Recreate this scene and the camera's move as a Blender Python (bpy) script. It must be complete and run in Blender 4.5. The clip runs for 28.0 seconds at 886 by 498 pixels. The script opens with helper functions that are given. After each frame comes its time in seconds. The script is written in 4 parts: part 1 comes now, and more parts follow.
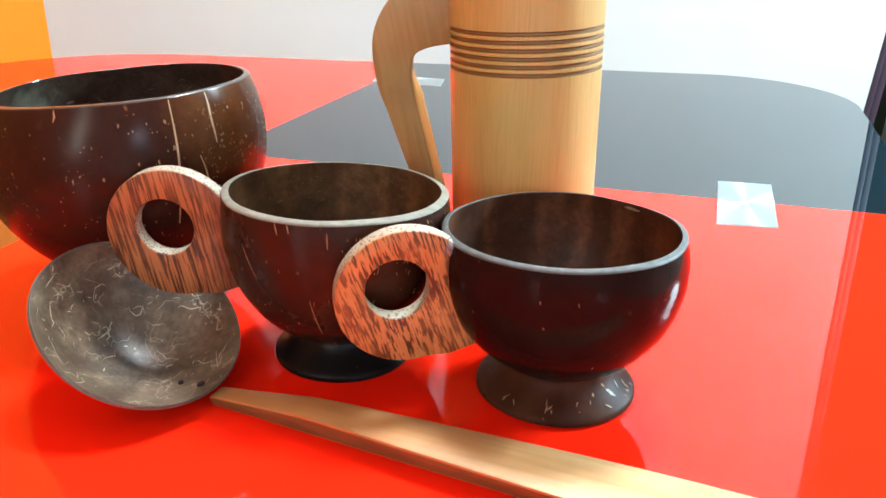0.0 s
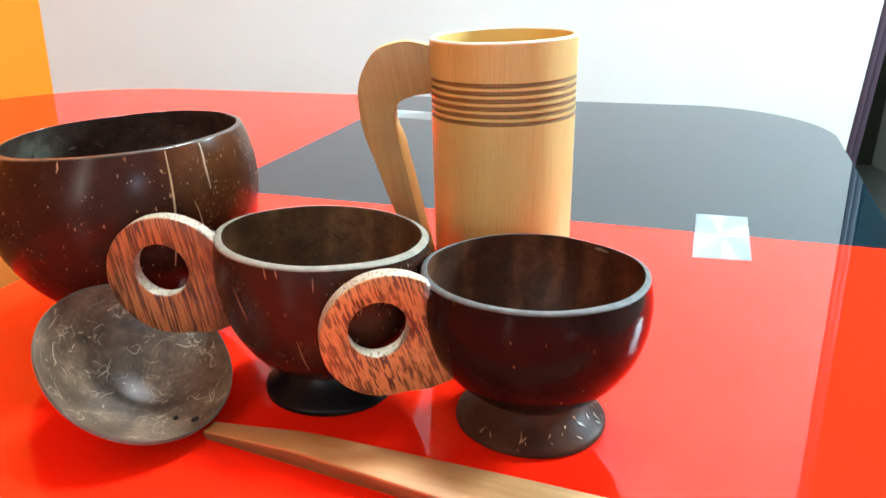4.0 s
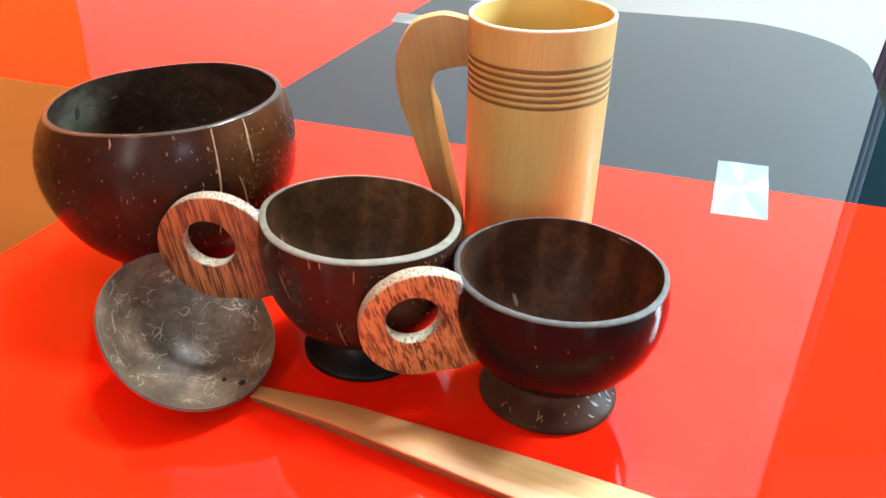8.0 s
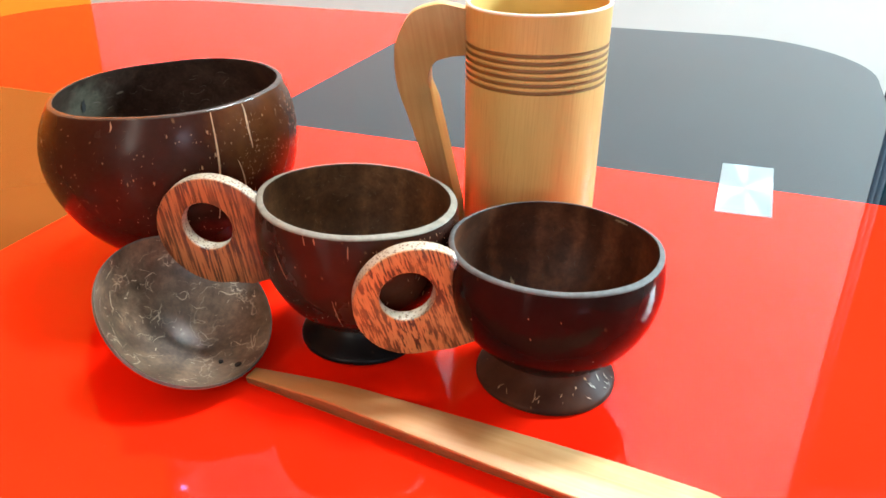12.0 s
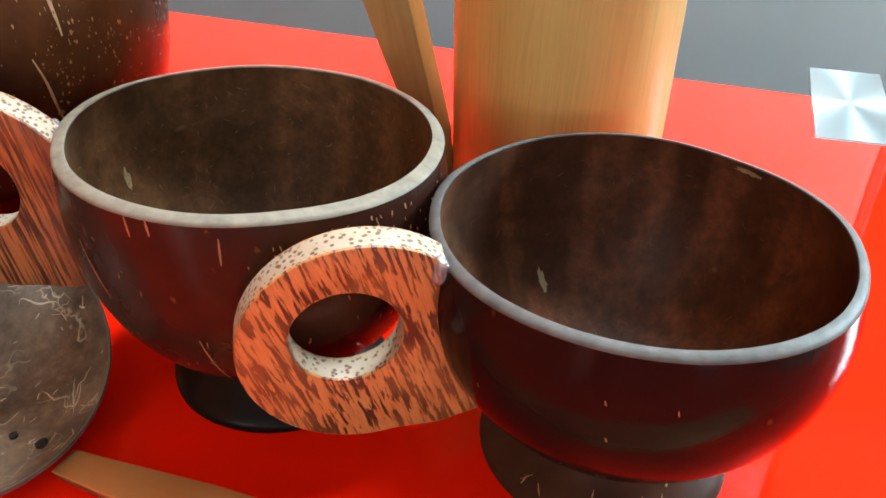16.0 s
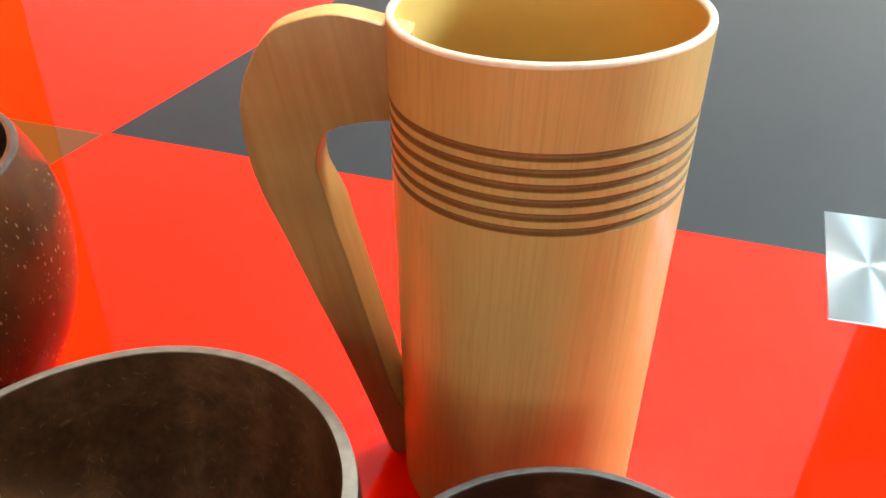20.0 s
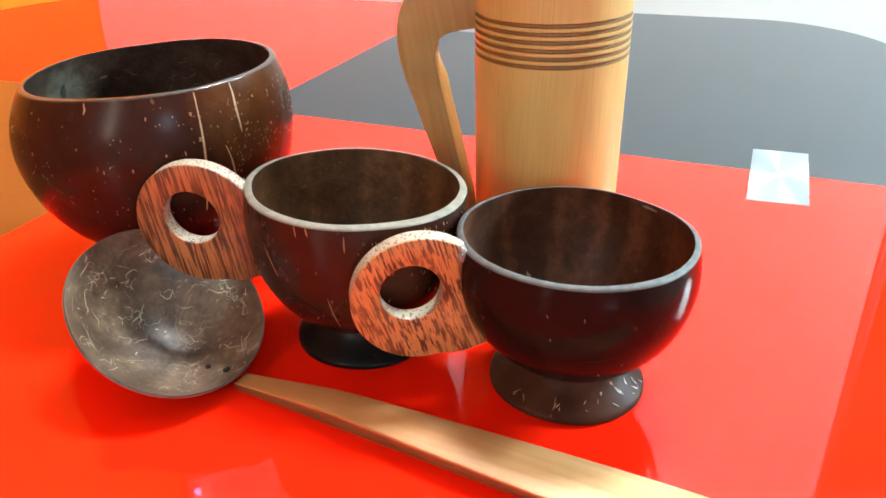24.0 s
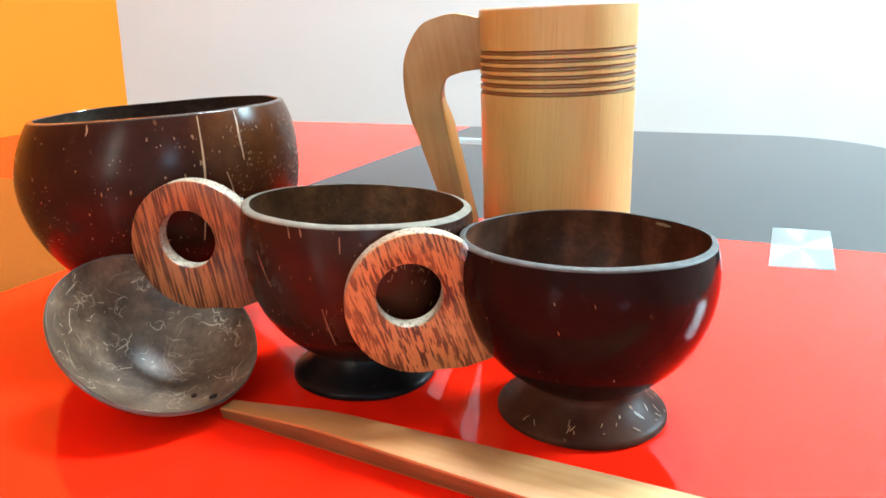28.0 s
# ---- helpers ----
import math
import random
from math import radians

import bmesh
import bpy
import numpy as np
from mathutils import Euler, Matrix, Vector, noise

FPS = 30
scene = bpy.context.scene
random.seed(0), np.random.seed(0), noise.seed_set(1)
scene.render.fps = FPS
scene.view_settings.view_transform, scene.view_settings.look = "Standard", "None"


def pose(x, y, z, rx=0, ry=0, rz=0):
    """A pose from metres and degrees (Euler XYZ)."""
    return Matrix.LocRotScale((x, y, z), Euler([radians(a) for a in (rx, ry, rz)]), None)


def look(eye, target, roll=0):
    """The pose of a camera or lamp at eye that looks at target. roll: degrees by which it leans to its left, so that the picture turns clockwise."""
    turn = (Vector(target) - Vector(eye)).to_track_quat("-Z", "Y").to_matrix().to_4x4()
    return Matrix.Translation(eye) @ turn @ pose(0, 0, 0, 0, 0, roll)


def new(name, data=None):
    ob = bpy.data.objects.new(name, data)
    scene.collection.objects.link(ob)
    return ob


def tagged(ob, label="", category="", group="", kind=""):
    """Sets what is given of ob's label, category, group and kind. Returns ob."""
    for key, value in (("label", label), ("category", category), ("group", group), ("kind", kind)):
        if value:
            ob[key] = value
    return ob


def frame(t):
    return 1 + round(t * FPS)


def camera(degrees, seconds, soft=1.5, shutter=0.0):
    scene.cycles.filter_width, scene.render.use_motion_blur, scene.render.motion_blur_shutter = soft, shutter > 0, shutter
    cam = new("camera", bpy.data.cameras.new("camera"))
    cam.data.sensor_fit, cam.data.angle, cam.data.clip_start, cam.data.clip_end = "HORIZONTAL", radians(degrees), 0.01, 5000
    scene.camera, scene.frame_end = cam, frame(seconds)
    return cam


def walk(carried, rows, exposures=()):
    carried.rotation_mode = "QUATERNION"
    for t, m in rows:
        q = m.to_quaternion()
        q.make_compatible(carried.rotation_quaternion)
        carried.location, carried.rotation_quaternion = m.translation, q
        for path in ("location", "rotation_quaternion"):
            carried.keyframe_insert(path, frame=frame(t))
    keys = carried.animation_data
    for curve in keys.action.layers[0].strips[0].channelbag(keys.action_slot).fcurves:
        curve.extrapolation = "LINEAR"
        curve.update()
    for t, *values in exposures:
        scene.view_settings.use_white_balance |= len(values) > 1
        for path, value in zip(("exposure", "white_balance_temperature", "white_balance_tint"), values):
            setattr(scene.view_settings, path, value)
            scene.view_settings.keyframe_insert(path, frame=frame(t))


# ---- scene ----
cam = camera(57.8, 28.0, soft=1.65)
PATH = [
    (0, (0.0000, 0.0000, 0.9369), (-0.0065, 0.4594, 0.7396), 1.53),
    (0.5, (0.0018, -0.0086, 0.9556), (0.0033, 0.4431, 0.7413), 2.05),
    (1, (0.0027, -0.0146, 0.9542), (-0.0055, 0.4435, 0.7540), 1.87),
    (1.5, (0.0023, -0.0151, 0.9597), (-0.0022, 0.4425, 0.7583), 2.06),
    (2, (0.0038, -0.0213, 0.9563), (0.0134, 0.4516, 0.7943), 1.73),
    (2.5, (0.0043, -0.0210, 0.9526), (0.0149, 0.4498, 0.7845), 1.51),
    (4.5, (0.0087, -0.0089, 0.9529), (-0.0003, 0.4525, 0.7605), 1.19),
    (5, (-0.0021, 0.0128, 0.9436), (-0.0044, 0.4698, 0.7409), 2.50),
    (5.5, (-0.0143, 0.0274, 0.9458), (-0.0259, 0.4810, 0.7358), 3.10),
    (6, (-0.0216, 0.0391, 0.9565), (-0.0305, 0.4899, 0.7404), 3.38),
    (6.5, (-0.0163, 0.0509, 0.9775), (-0.0095, 0.4914, 0.7409), 4.66),
    (7, (-0.0109, 0.0205, 1.0018), (-0.0160, 0.4469, 0.7408), 4.07),
    (7.5, (-0.0091, 0.0009, 1.0143), (-0.0182, 0.4288, 0.7558), 3.85),
    (8, (-0.0034, -0.0101, 1.0114), (-0.0127, 0.4166, 0.7508), 3.36),
    (8.5, (-0.0008, -0.0222, 1.0105), (-0.0147, 0.4129, 0.7647), 2.63),
    (9, (-0.0021, -0.0297, 1.0120), (-0.0166, 0.4087, 0.7720), 2.84),
    (9.5, (-0.0016, -0.0335, 1.0099), (-0.0164, 0.4067, 0.7733), 1.98),
    (10, (-0.0009, -0.0327, 1.0113), (-0.0171, 0.4060, 0.7718), 1.99),
    (10.5, (-0.0012, -0.0331, 1.0132), (-0.0185, 0.4038, 0.7706), 2.23),
    (11, (0.0011, -0.0351, 1.0103), (-0.0204, 0.4012, 0.7671), 2.26),
    (11.5, (0.0008, -0.0347, 1.0073), (-0.0203, 0.4014, 0.7636), 2.42),
    (12, (0.0080, -0.0227, 0.9902), (-0.0131, 0.4143, 0.7481), 2.51),
    (12.5, (0.0154, -0.0089, 0.9765), (-0.0041, 0.4187, 0.7181), 2.48),
    (14.5, (0.0080, 0.0593, 0.9499), (-0.0089, 0.4726, 0.6691), 3.11),
    (15, (0.0033, 0.0815, 0.9459), (-0.0115, 0.4942, 0.6640), 3.53),
    (15.5, (0.0028, 0.1097, 0.9346), (-0.0091, 0.5197, 0.6487), 3.28),
    (16, (0.0002, 0.1401, 0.9182), (-0.0039, 0.5497, 0.6314), 3.12),
    (16.5, (-0.0146, 0.1599, 0.9094), (-0.0253, 0.5655, 0.6171), 3.03),
    (17, (-0.0503, 0.1778, 0.9152), (-0.0620, 0.5815, 0.6205), 4.09),
    (17.5, (-0.0758, 0.1863, 0.9277), (-0.1018, 0.5932, 0.6384), 4.03),
    (18, (-0.0920, 0.2020, 0.9480), (-0.1143, 0.6083, 0.6575), 4.76),
    (18.5, (-0.0682, 0.2214, 0.9589), (-0.0897, 0.6205, 0.6585), 4.26),
    (19, (-0.0216, 0.2346, 0.9707), (-0.0331, 0.6350, 0.6715), 3.38),
    (19.5, (0.0087, 0.2345, 0.9740), (0.0022, 0.6386, 0.6797), 3.08),
    (20, (0.0171, 0.2179, 0.9631), (0.0005, 0.6279, 0.6774), 2.66),
    (20.5, (0.0194, 0.2011, 0.9446), (-0.0016, 0.6188, 0.6707), 2.94),
    (21, (0.0079, 0.1832, 0.9313), (-0.0067, 0.5953, 0.6486), 3.81),
    (21.5, (-0.0051, 0.1539, 0.9375), (-0.0195, 0.5650, 0.6533), 4.26),
    (22, (-0.0084, 0.1155, 0.9433), (-0.0330, 0.5307, 0.6657), 3.55),
    (22.5, (-0.0051, 0.0878, 0.9503), (-0.0312, 0.5063, 0.6780), 3.07),
    (24.5, (0.0177, -0.0160, 0.9788), (-0.0131, 0.4276, 0.7503), 0.96),
    (25, (0.0244, -0.0356, 0.9875), (-0.0037, 0.4146, 0.7718), 0.89),
    (25.5, (0.0238, -0.0436, 0.9840), (-0.0030, 0.4091, 0.7736), 0.86),
    (26, (0.0216, -0.0423, 0.9824), (-0.0128, 0.4080, 0.7678), 0.84),
    (26.5, (0.0219, -0.0263, 0.9494), (-0.0162, 0.4373, 0.7660), 0.17),
    (27, (0.0228, -0.0103, 0.9243), (-0.0162, 0.4630, 0.7678), -0.57),
    (27.5, (0.0211, -0.0057, 0.9141), (-0.0305, 0.4670, 0.7596), 0.16),
    (28, (0.0199, 0.0002, 0.9069), (-0.0306, 0.4749, 0.7580), 0.37),
]
EXPOSURES = [(0.0, 0.50, 6400, 8), (6.0, 0.48, 6400, 8), (9.0, 0.46, 6650, 11), (12.0, 0.44, 6750, 12), (14.5, 0.32, 6800, 13), (16.0, 0.24, 6850, 13), (17.0, 0.58, 7000, 14), (18.0, 0.9, 6950, 14), (18.8, 0.5, 7000, 14),
             (20.0, -0.03, 7500, 18), (21.0, 0.34, 7700, 21), (22.0, 0.58, 7400, 19), (24.5, 0.46, 6700, 11), (26.0, 0.46, 6700, 11), (27.0, 0.46, 6400, 8), (28.0, 0.46, 6300, 7)]
walk(cam, [(t, look(eye, target, roll)) for t, eye, target, roll in PATH], EXPOSURES)

# ---------------------------------------------------------------- light
world = bpy.data.worlds.new("daylight")
scene.world = world
world.use_nodes = True
wn = world.node_tree.nodes
sky = wn.new("ShaderNodeTexSky")
sky.sky_type = "NISHITA"
sky.sun_disc = False
sky.sun_elevation, sky.sun_rotation = radians(38), radians(80)
wn["Background"].inputs["Strength"].default_value = 0.10
world.node_tree.links.new(sky.outputs[0], wn["Background"].inputs["Color"])


def area_lamp(name, m, sx, sy, watts, colour):
    data = bpy.data.lights.new(name, "AREA")
    data.shape, data.size, data.size_y = "RECTANGLE", sx, sy
    data.energy, data.color = watts, colour
    ob = new(name, data)
    ob.matrix_world = m
    return ob


# daylight that enters through the windows
area_lamp("window_daylight", look((1.86, 1.14, 1.76), (-0.60, 0.62, 1.10)), 0.36, 0.66, 112, (0.60, 0.87, 1.0))
area_lamp("window_daylight", look((0.96, -1.95, 1.45), (-0.1, 0.8, 0.85)), 0.40, 0.26, 7.0, (0.55, 0.78, 1.0))
area_lamp("window_daylight", look((-1.06, -1.93, 1.75), (-0.4, 1.5, 1.1)), 0.27, 1.35, 16, (1.0, 0.93, 0.83))
# the flat lamp on the ceiling
area_lamp("ceiling_lamp_glow", look((0.30, 1.0, 2.60), (0.30, 1.0001, 0.0)), 0.52, 0.30, 68, (0.86, 0.96, 1.0))
# ---------------------------------------------------------------- materials
TOP = 0.75          # height of the table's surface


class Nodes:
    """A short hand for building a node material."""

    def __init__(self, name):
        self.mat = bpy.data.materials.new(name)
        self.mat.use_nodes = True
        self.tree = self.mat.node_tree
        self.bsdf = self.tree.nodes["Principled BSDF"]
        self.coord = self.tree.nodes.new("ShaderNodeTexCoord").outputs["Object"]

    def add(self, kind, **values):
        node = self.tree.nodes.new(kind)
        for key, value in values.items():
            if key in node.inputs:
                self.put(node.inputs[key], value)
        return node

    def put(self, socket, value):
        if isinstance(value, bpy.types.NodeSocket):
            self.tree.links.new(value, socket)
        else:
            socket.default_value = value

    def set(self, **values):
        for key, value in values.items():
            self.put(self.bsdf.inputs[key.replace("_", " ")], value)
        return self

    def stretch(self, rot=(0, 0, 0), scale=(1, 1, 1), loc=(0, 0, 0)):
        turned = self.add("ShaderNodeMapping")
        self.put(turned.inputs["Vector"], self.coord)
        turned.inputs["Rotation"].default_value = [radians(a) for a in rot]
        turned.inputs["Location"].default_value = loc
        node = self.add("ShaderNodeMapping")
        self.put(node.inputs["Vector"], turned.outputs[0])
        node.inputs["Scale"].default_value = scale
        return node.outputs[0]

    def noise(self, scale, detail=4.0, rough=0.55, vector=None, distort=0.0):
        node = self.add("ShaderNodeTexNoise", Scale=scale, Detail=detail, Roughness=rough, Distortion=distort)
        self.put(node.inputs["Vector"], vector or self.coord)
        return node.outputs["Fac"]

    def voronoi(self, scale, feature="F1", vector=None, out="Distance"):
        node = self.tree.nodes.new("ShaderNodeTexVoronoi")
        node.feature = feature
        node.inputs["Scale"].default_value = scale
        self.put(node.inputs["Vector"], vector or self.coord)
        return node.outputs[out]

    def ramp(self, fac, *stops):
        node = self.tree.nodes.new("ShaderNodeValToRGB")
        self.put(node.inputs[0], fac)
        els = node.color_ramp.elements
        while len(els) < len(stops):
            els.new(0.5)
        for el, (at, c) in zip(els, stops):
            el.position = at
            el.color = (c, c, c, 1) if isinstance(c, (int, float)) else (*c, 1)
        return node.outputs[0]

    def mix(self, fac, a, b, how="MIX"):
        node = self.tree.nodes.new("ShaderNodeMix")
        node.data_type, node.blend_type = "RGBA", how
        self.put(node.inputs[0], fac)
        for socket, value in ((node.inputs[6], a), (node.inputs[7], b)):
            self.put(socket, value if isinstance(value, bpy.types.NodeSocket) else (*value, 1))
        return node.outputs[2]

    def calc(self, how, a, b=0.0):
        node = self.tree.nodes.new("ShaderNodeMath")
        node.operation = how
        self.put(node.inputs[0], a)
        self.put(node.inputs[1], b)
        return node.outputs[0]

    def bump(self, height, strength=0.2, distance=0.001):
        node = self.add("ShaderNodeBump", Strength=strength, Distance=distance)
        self.put(node.inputs["Height"], height)
        self.put(self.bsdf.inputs["Normal"], node.outputs[0])
        return self


def paint(name, colour, rough, grain=0.05, scale=6.0, bump=0.1, spec=0.5):
    n = Nodes(name)
    wear = n.ramp(n.noise(scale, 5), (0.3, 1 - grain), (0.7, 1.0))
    n.set(Base_Color=n.mix(1.0, colour, wear, "MULTIPLY"), Roughness=rough, Specular_IOR_Level=spec)
    return n.bump(n.noise(260.0, 3), bump, 0.0006).mat


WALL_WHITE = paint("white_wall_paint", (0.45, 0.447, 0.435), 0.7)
# for the unseen walls: paler than wall_north to bounce more light
WALL_BOUNCE = paint("bounce_wall_paint", (0.66, 0.64, 0.60), 0.7)
WALL_ORANGE = paint("orange_wall_paint", (0.56, 0.118, 0.004), 0.75, spec=0.15)
WALL_DARK = paint("dark_olive_paint", (0.030, 0.034, 0.016), 0.7, 0.3, 3.0)
# unseen ceiling, kept pale so that it bounces fill light down
CEILING_PAINT = paint("ceiling_paint", (0.72, 0.71, 0.69), 0.8)
PURPLE = paint("purple_frame_paint", (0.022, 0.006, 0.020), 0.6)
WINDOW_WHITE = paint("white_window_paint", (0.75, 0.75, 0.74), 0.4)


def floor_tiles():
    n = Nodes("grey_green_floor_tiles")
    brick = n.add("ShaderNodeTexBrick", Scale=1.0, Color1=(0.22, 0.235, 0.21, 1), Color2=(0.19, 0.205, 0.185, 1), Mortar=(0.10, 0.105, 0.095, 1))
    n.put(brick.inputs["Vector"], n.coord)
    brick.offset = 0.0
    brick.inputs["Mortar Size"].default_value = 0.004
    brick.inputs["Brick Width"].default_value = 0.4
    brick.inputs["Row Height"].default_value = 0.4
    n.set(Base_Color=n.mix(0.35, brick.outputs[0], n.ramp(n.noise(9, 6), (0.3, (0.14, 0.15, 0.135)), (0.7, (0.27, 0.28, 0.25)))), Roughness=0.35)
    return n.mat


def back_painted_glass(name, colour, dark, ior):
    """Glossy glass with paint behind it: a clean mirror-like face with faint dust and fine wipe marks."""
    n = Nodes(name)
    haze = n.ramp(n.noise(3.0, 4), (0.35, 0.0), (0.75, 1.0))
    dust = n.ramp(n.noise(900.0, 2, 0.5), (0.70, 0.0), (0.80, 1.0))
    body = n.mix(haze, colour, dark)
    n.set(Base_Color=n.mix(n.calc("MULTIPLY", dust, 0.06), body, (0.6, 0.55, 0.5)), Roughness=n.ramp(n.noise(14, 4), (0.3, 0.004), (0.8, 0.012)), IOR=ior, Specular_IOR_Level=0.5)
    return n.mat


GLASS_RED = back_painted_glass("red_painted_glass", (0.94, 0.016, 0.0035), (0.91, 0.0145, 0.0035), 1.29)
GLASS_BLACK = back_painted_glass("black_painted_glass", (0.003, 0.010, 0.015), (0.004, 0.013, 0.018), 1.54)
# dark quarter by the orange wall, whose reflection is put into the colour
GLASS_ORANGE_LIT = back_painted_glass("dark_glass_orange_reflection", (0.125, 0.036, 0.008), (0.110, 0.032, 0.008), 1.48)


def brushed_steel():
    n = Nodes("radial_brushed_steel")
    grad = n.tree.nodes.new("ShaderNodeTexGradient")
    grad.gradient_type = "RADIAL"
    n.put(grad.inputs[0], n.coord)
    turns = n.calc("SINE", n.calc("MULTIPLY", grad.outputs["Fac"], 2 * math.pi * 90), 0.0)
    tangent = n.tree.nodes.new("ShaderNodeTangent")
    tangent.direction_type, tangent.axis = "RADIAL", "Z"
    n.set(Base_Color=(0.46, 0.55, 0.59, 1), Metallic=1.0, Roughness=0.30, Anisotropic=0.85, Anisotropic_Rotation=0.40, Tangent=tangent.outputs[0])
    return n.bump(turns, 0.008, 0.0002).mat


STEEL = brushed_steel()
TUBE_STEEL = Nodes("tube_steel").set(Base_Color=(0.6, 0.6, 0.6, 1), Metallic=1.0, Roughness=0.3).mat


def coconut_outer(name, dark, tan, patch=(0.52, 0.62), gloss=0.16, fleck=0.82, seed=0.0, worn_lit=0.0, spec=0.11):
    """Polished, lacquered coconut shell: near black brown with pale fibre flecks, tan where the polish went deeper."""
    n = Nodes(name)
    off = n.stretch(loc=(seed, seed * 0.7, 0))
    cloud = n.ramp(n.noise(16.0, 3, 0.5, off), (patch[0], 0.0), (patch[1], 1.0))
    mottle = n.ramp(n.noise(120.0, 4, 0.6, off), (0.35, 0.0), (0.75, 1.0))
    if worn_lit:
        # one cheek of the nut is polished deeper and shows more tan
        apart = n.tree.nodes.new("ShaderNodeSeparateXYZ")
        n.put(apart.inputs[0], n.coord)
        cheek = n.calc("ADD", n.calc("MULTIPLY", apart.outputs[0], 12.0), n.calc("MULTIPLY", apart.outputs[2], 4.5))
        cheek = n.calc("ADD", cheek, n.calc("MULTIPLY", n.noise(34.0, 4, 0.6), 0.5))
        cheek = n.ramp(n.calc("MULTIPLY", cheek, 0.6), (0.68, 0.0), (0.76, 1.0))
        cloud = n.calc("MAXIMUM", n.calc("MULTIPLY", cloud, 0.35), n.calc("MULTIPLY", cheek, worn_lit))
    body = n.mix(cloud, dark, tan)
    body = n.mix(n.calc("MULTIPLY", mottle, 0.45), body, tuple(c * 0.45 for c in dark))
    tall = n.stretch(rot=(0, 18, 0), scale=(1, 1, 0.42), loc=(seed, 0, 0))
    spots = n.ramp(n.voronoi(150.0, vector=tall), (0.06, 1.0), (0.13, 0.0))
    few = n.ramp(n.noise(210.0, 1, 0.4, off), (0.55, 0.0), (0.62, 1.0))
    near_patch = n.ramp(n.noise(16.0, 3, 0.5, off), (patch[0] - 0.10, 0.25), (patch[1], 1.0))
    show = n.calc("MULTIPLY", n.calc("MULTIPLY", spots, few), near_patch)
    body = n.mix(n.calc("MULTIPLY", show, fleck), body, (0.52, 0.27, 0.12))
    n.set(Base_Color=body, Roughness=n.ramp(n.noise(40.0, 4), (0.3, gloss), (0.75, gloss + 0.12)), IOR=1.5, Specular_IOR_Level=spec)
    return n.bump(n.noise(60.0, 4, 0.5, off), 0.10, 0.0012).mat


def coconut_inner(name, base, light, pale, gloss=0.34, lines=0.0, scale=95.0, fleck=0.45, worn_lit=None, thin=1.0, spec=0.12, bands=0.0):
    """Sanded inside of a coconut shell: grey-brown with wandering pale fibres."""
    n = Nodes(name)
    wide = n.ramp(n.noise(60.0, 8, 0.75), (0.34, 0.0), (0.68, 1.0))
    body = n.mix(wide, base, light)
    warp = n.add("ShaderNodeTexNoise", Scale=55.0, Detail=3.0)
    n.put(warp.inputs["Vector"], n.coord)
    bent = n.mix(0.018, n.coord, warp.outputs["Color"], "LINEAR_LIGHT")
    crack = n.ramp(n.voronoi(scale, "DISTANCE_TO_EDGE", bent), (0.008 * thin, 1.0), (0.028 * thin, 0.0))
    where = n.ramp(n.noise(95.0, 2, 0.5), (0.50, 0.0), (0.56, 1.0))
    body = n.mix(n.calc("MULTIPLY", n.calc("MULTIPLY", crack, where), lines), body, pale)
    dash = n.stretch(rot=(20, 35, 50), scale=(1.0, 0.30, 1.0))
    specks = n.ramp(n.voronoi(170.0, vector=dash), (0.09, 1.0), (0.16, 0.0))
    few = n.ramp(n.noise(140.0, 1), (0.54, 0.0), (0.62, 1.0))
    body = n.mix(n.calc("MULTIPLY", n.calc("MULTIPLY", specks, few), fleck), body, pale)
    if worn_lit:
        # a paler, greyish spot in the shell; the cups' one also paints light
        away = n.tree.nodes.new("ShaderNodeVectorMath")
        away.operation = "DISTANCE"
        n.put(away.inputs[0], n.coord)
        away.inputs[1].default_value = worn_lit[:3]
        spot = n.calc("ADD", n.calc("MULTIPLY", away.outputs["Value"], worn_lit[3]), n.calc("MULTIPLY", n.noise(90.0, 6, 0.7), worn_lit[5]))
        body = n.mix(n.ramp(spot, (0.12 + worn_lit[5] * 0.5, 0.85), (0.45 + worn_lit[5] * 0.5, 0.0)), body, worn_lit[4])
    if bands:
        # broad upright dark bands: soft reflections put into the shell's colour
        band = n.ramp(n.noise(62.0, 3, 0.5, n.stretch(scale=(1, 1, 0.10))), (0.40, 0.0), (0.56, 1.0))
        body = n.mix(n.calc("MULTIPLY", band, bands), body, tuple(c * 0.50 for c in base))
    fine = n.ramp(n.noise(500.0, 3, 0.7), (0.3, 0.78), (0.7, 1.1))
    blotch = n.ramp(n.noise(150.0, 5, 0.7), (0.34, 0.55), (0.66, 1.0))
    body = n.mix(1.0, body, blotch, "MULTIPLY")
    n.set(Base_Color=n.mix(1.0, body, fine, "MULTIPLY"), Roughness=n.ramp(wide, (0.0, gloss), (1.0, gloss + 0.14)), IOR=1.48, Specular_IOR_Level=spec)
    return n.bump(n.noise(180.0, 5, 0.6), 0.18, 0.0007).mat


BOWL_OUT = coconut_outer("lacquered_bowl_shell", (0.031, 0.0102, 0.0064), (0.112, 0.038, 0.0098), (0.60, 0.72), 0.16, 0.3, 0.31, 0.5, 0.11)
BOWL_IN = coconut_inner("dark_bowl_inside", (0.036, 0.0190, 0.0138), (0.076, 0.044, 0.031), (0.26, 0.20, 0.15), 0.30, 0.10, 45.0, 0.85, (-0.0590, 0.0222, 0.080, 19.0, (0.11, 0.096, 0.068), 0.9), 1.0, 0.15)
CUP_OUT = coconut_outer("lacquered_cup_shell", (0.029, 0.0100, 0.0065), (0.057, 0.0205, 0.0102), (0.54, 0.72), 0.20, 0.85, 0.11, 0.0, 0.15)
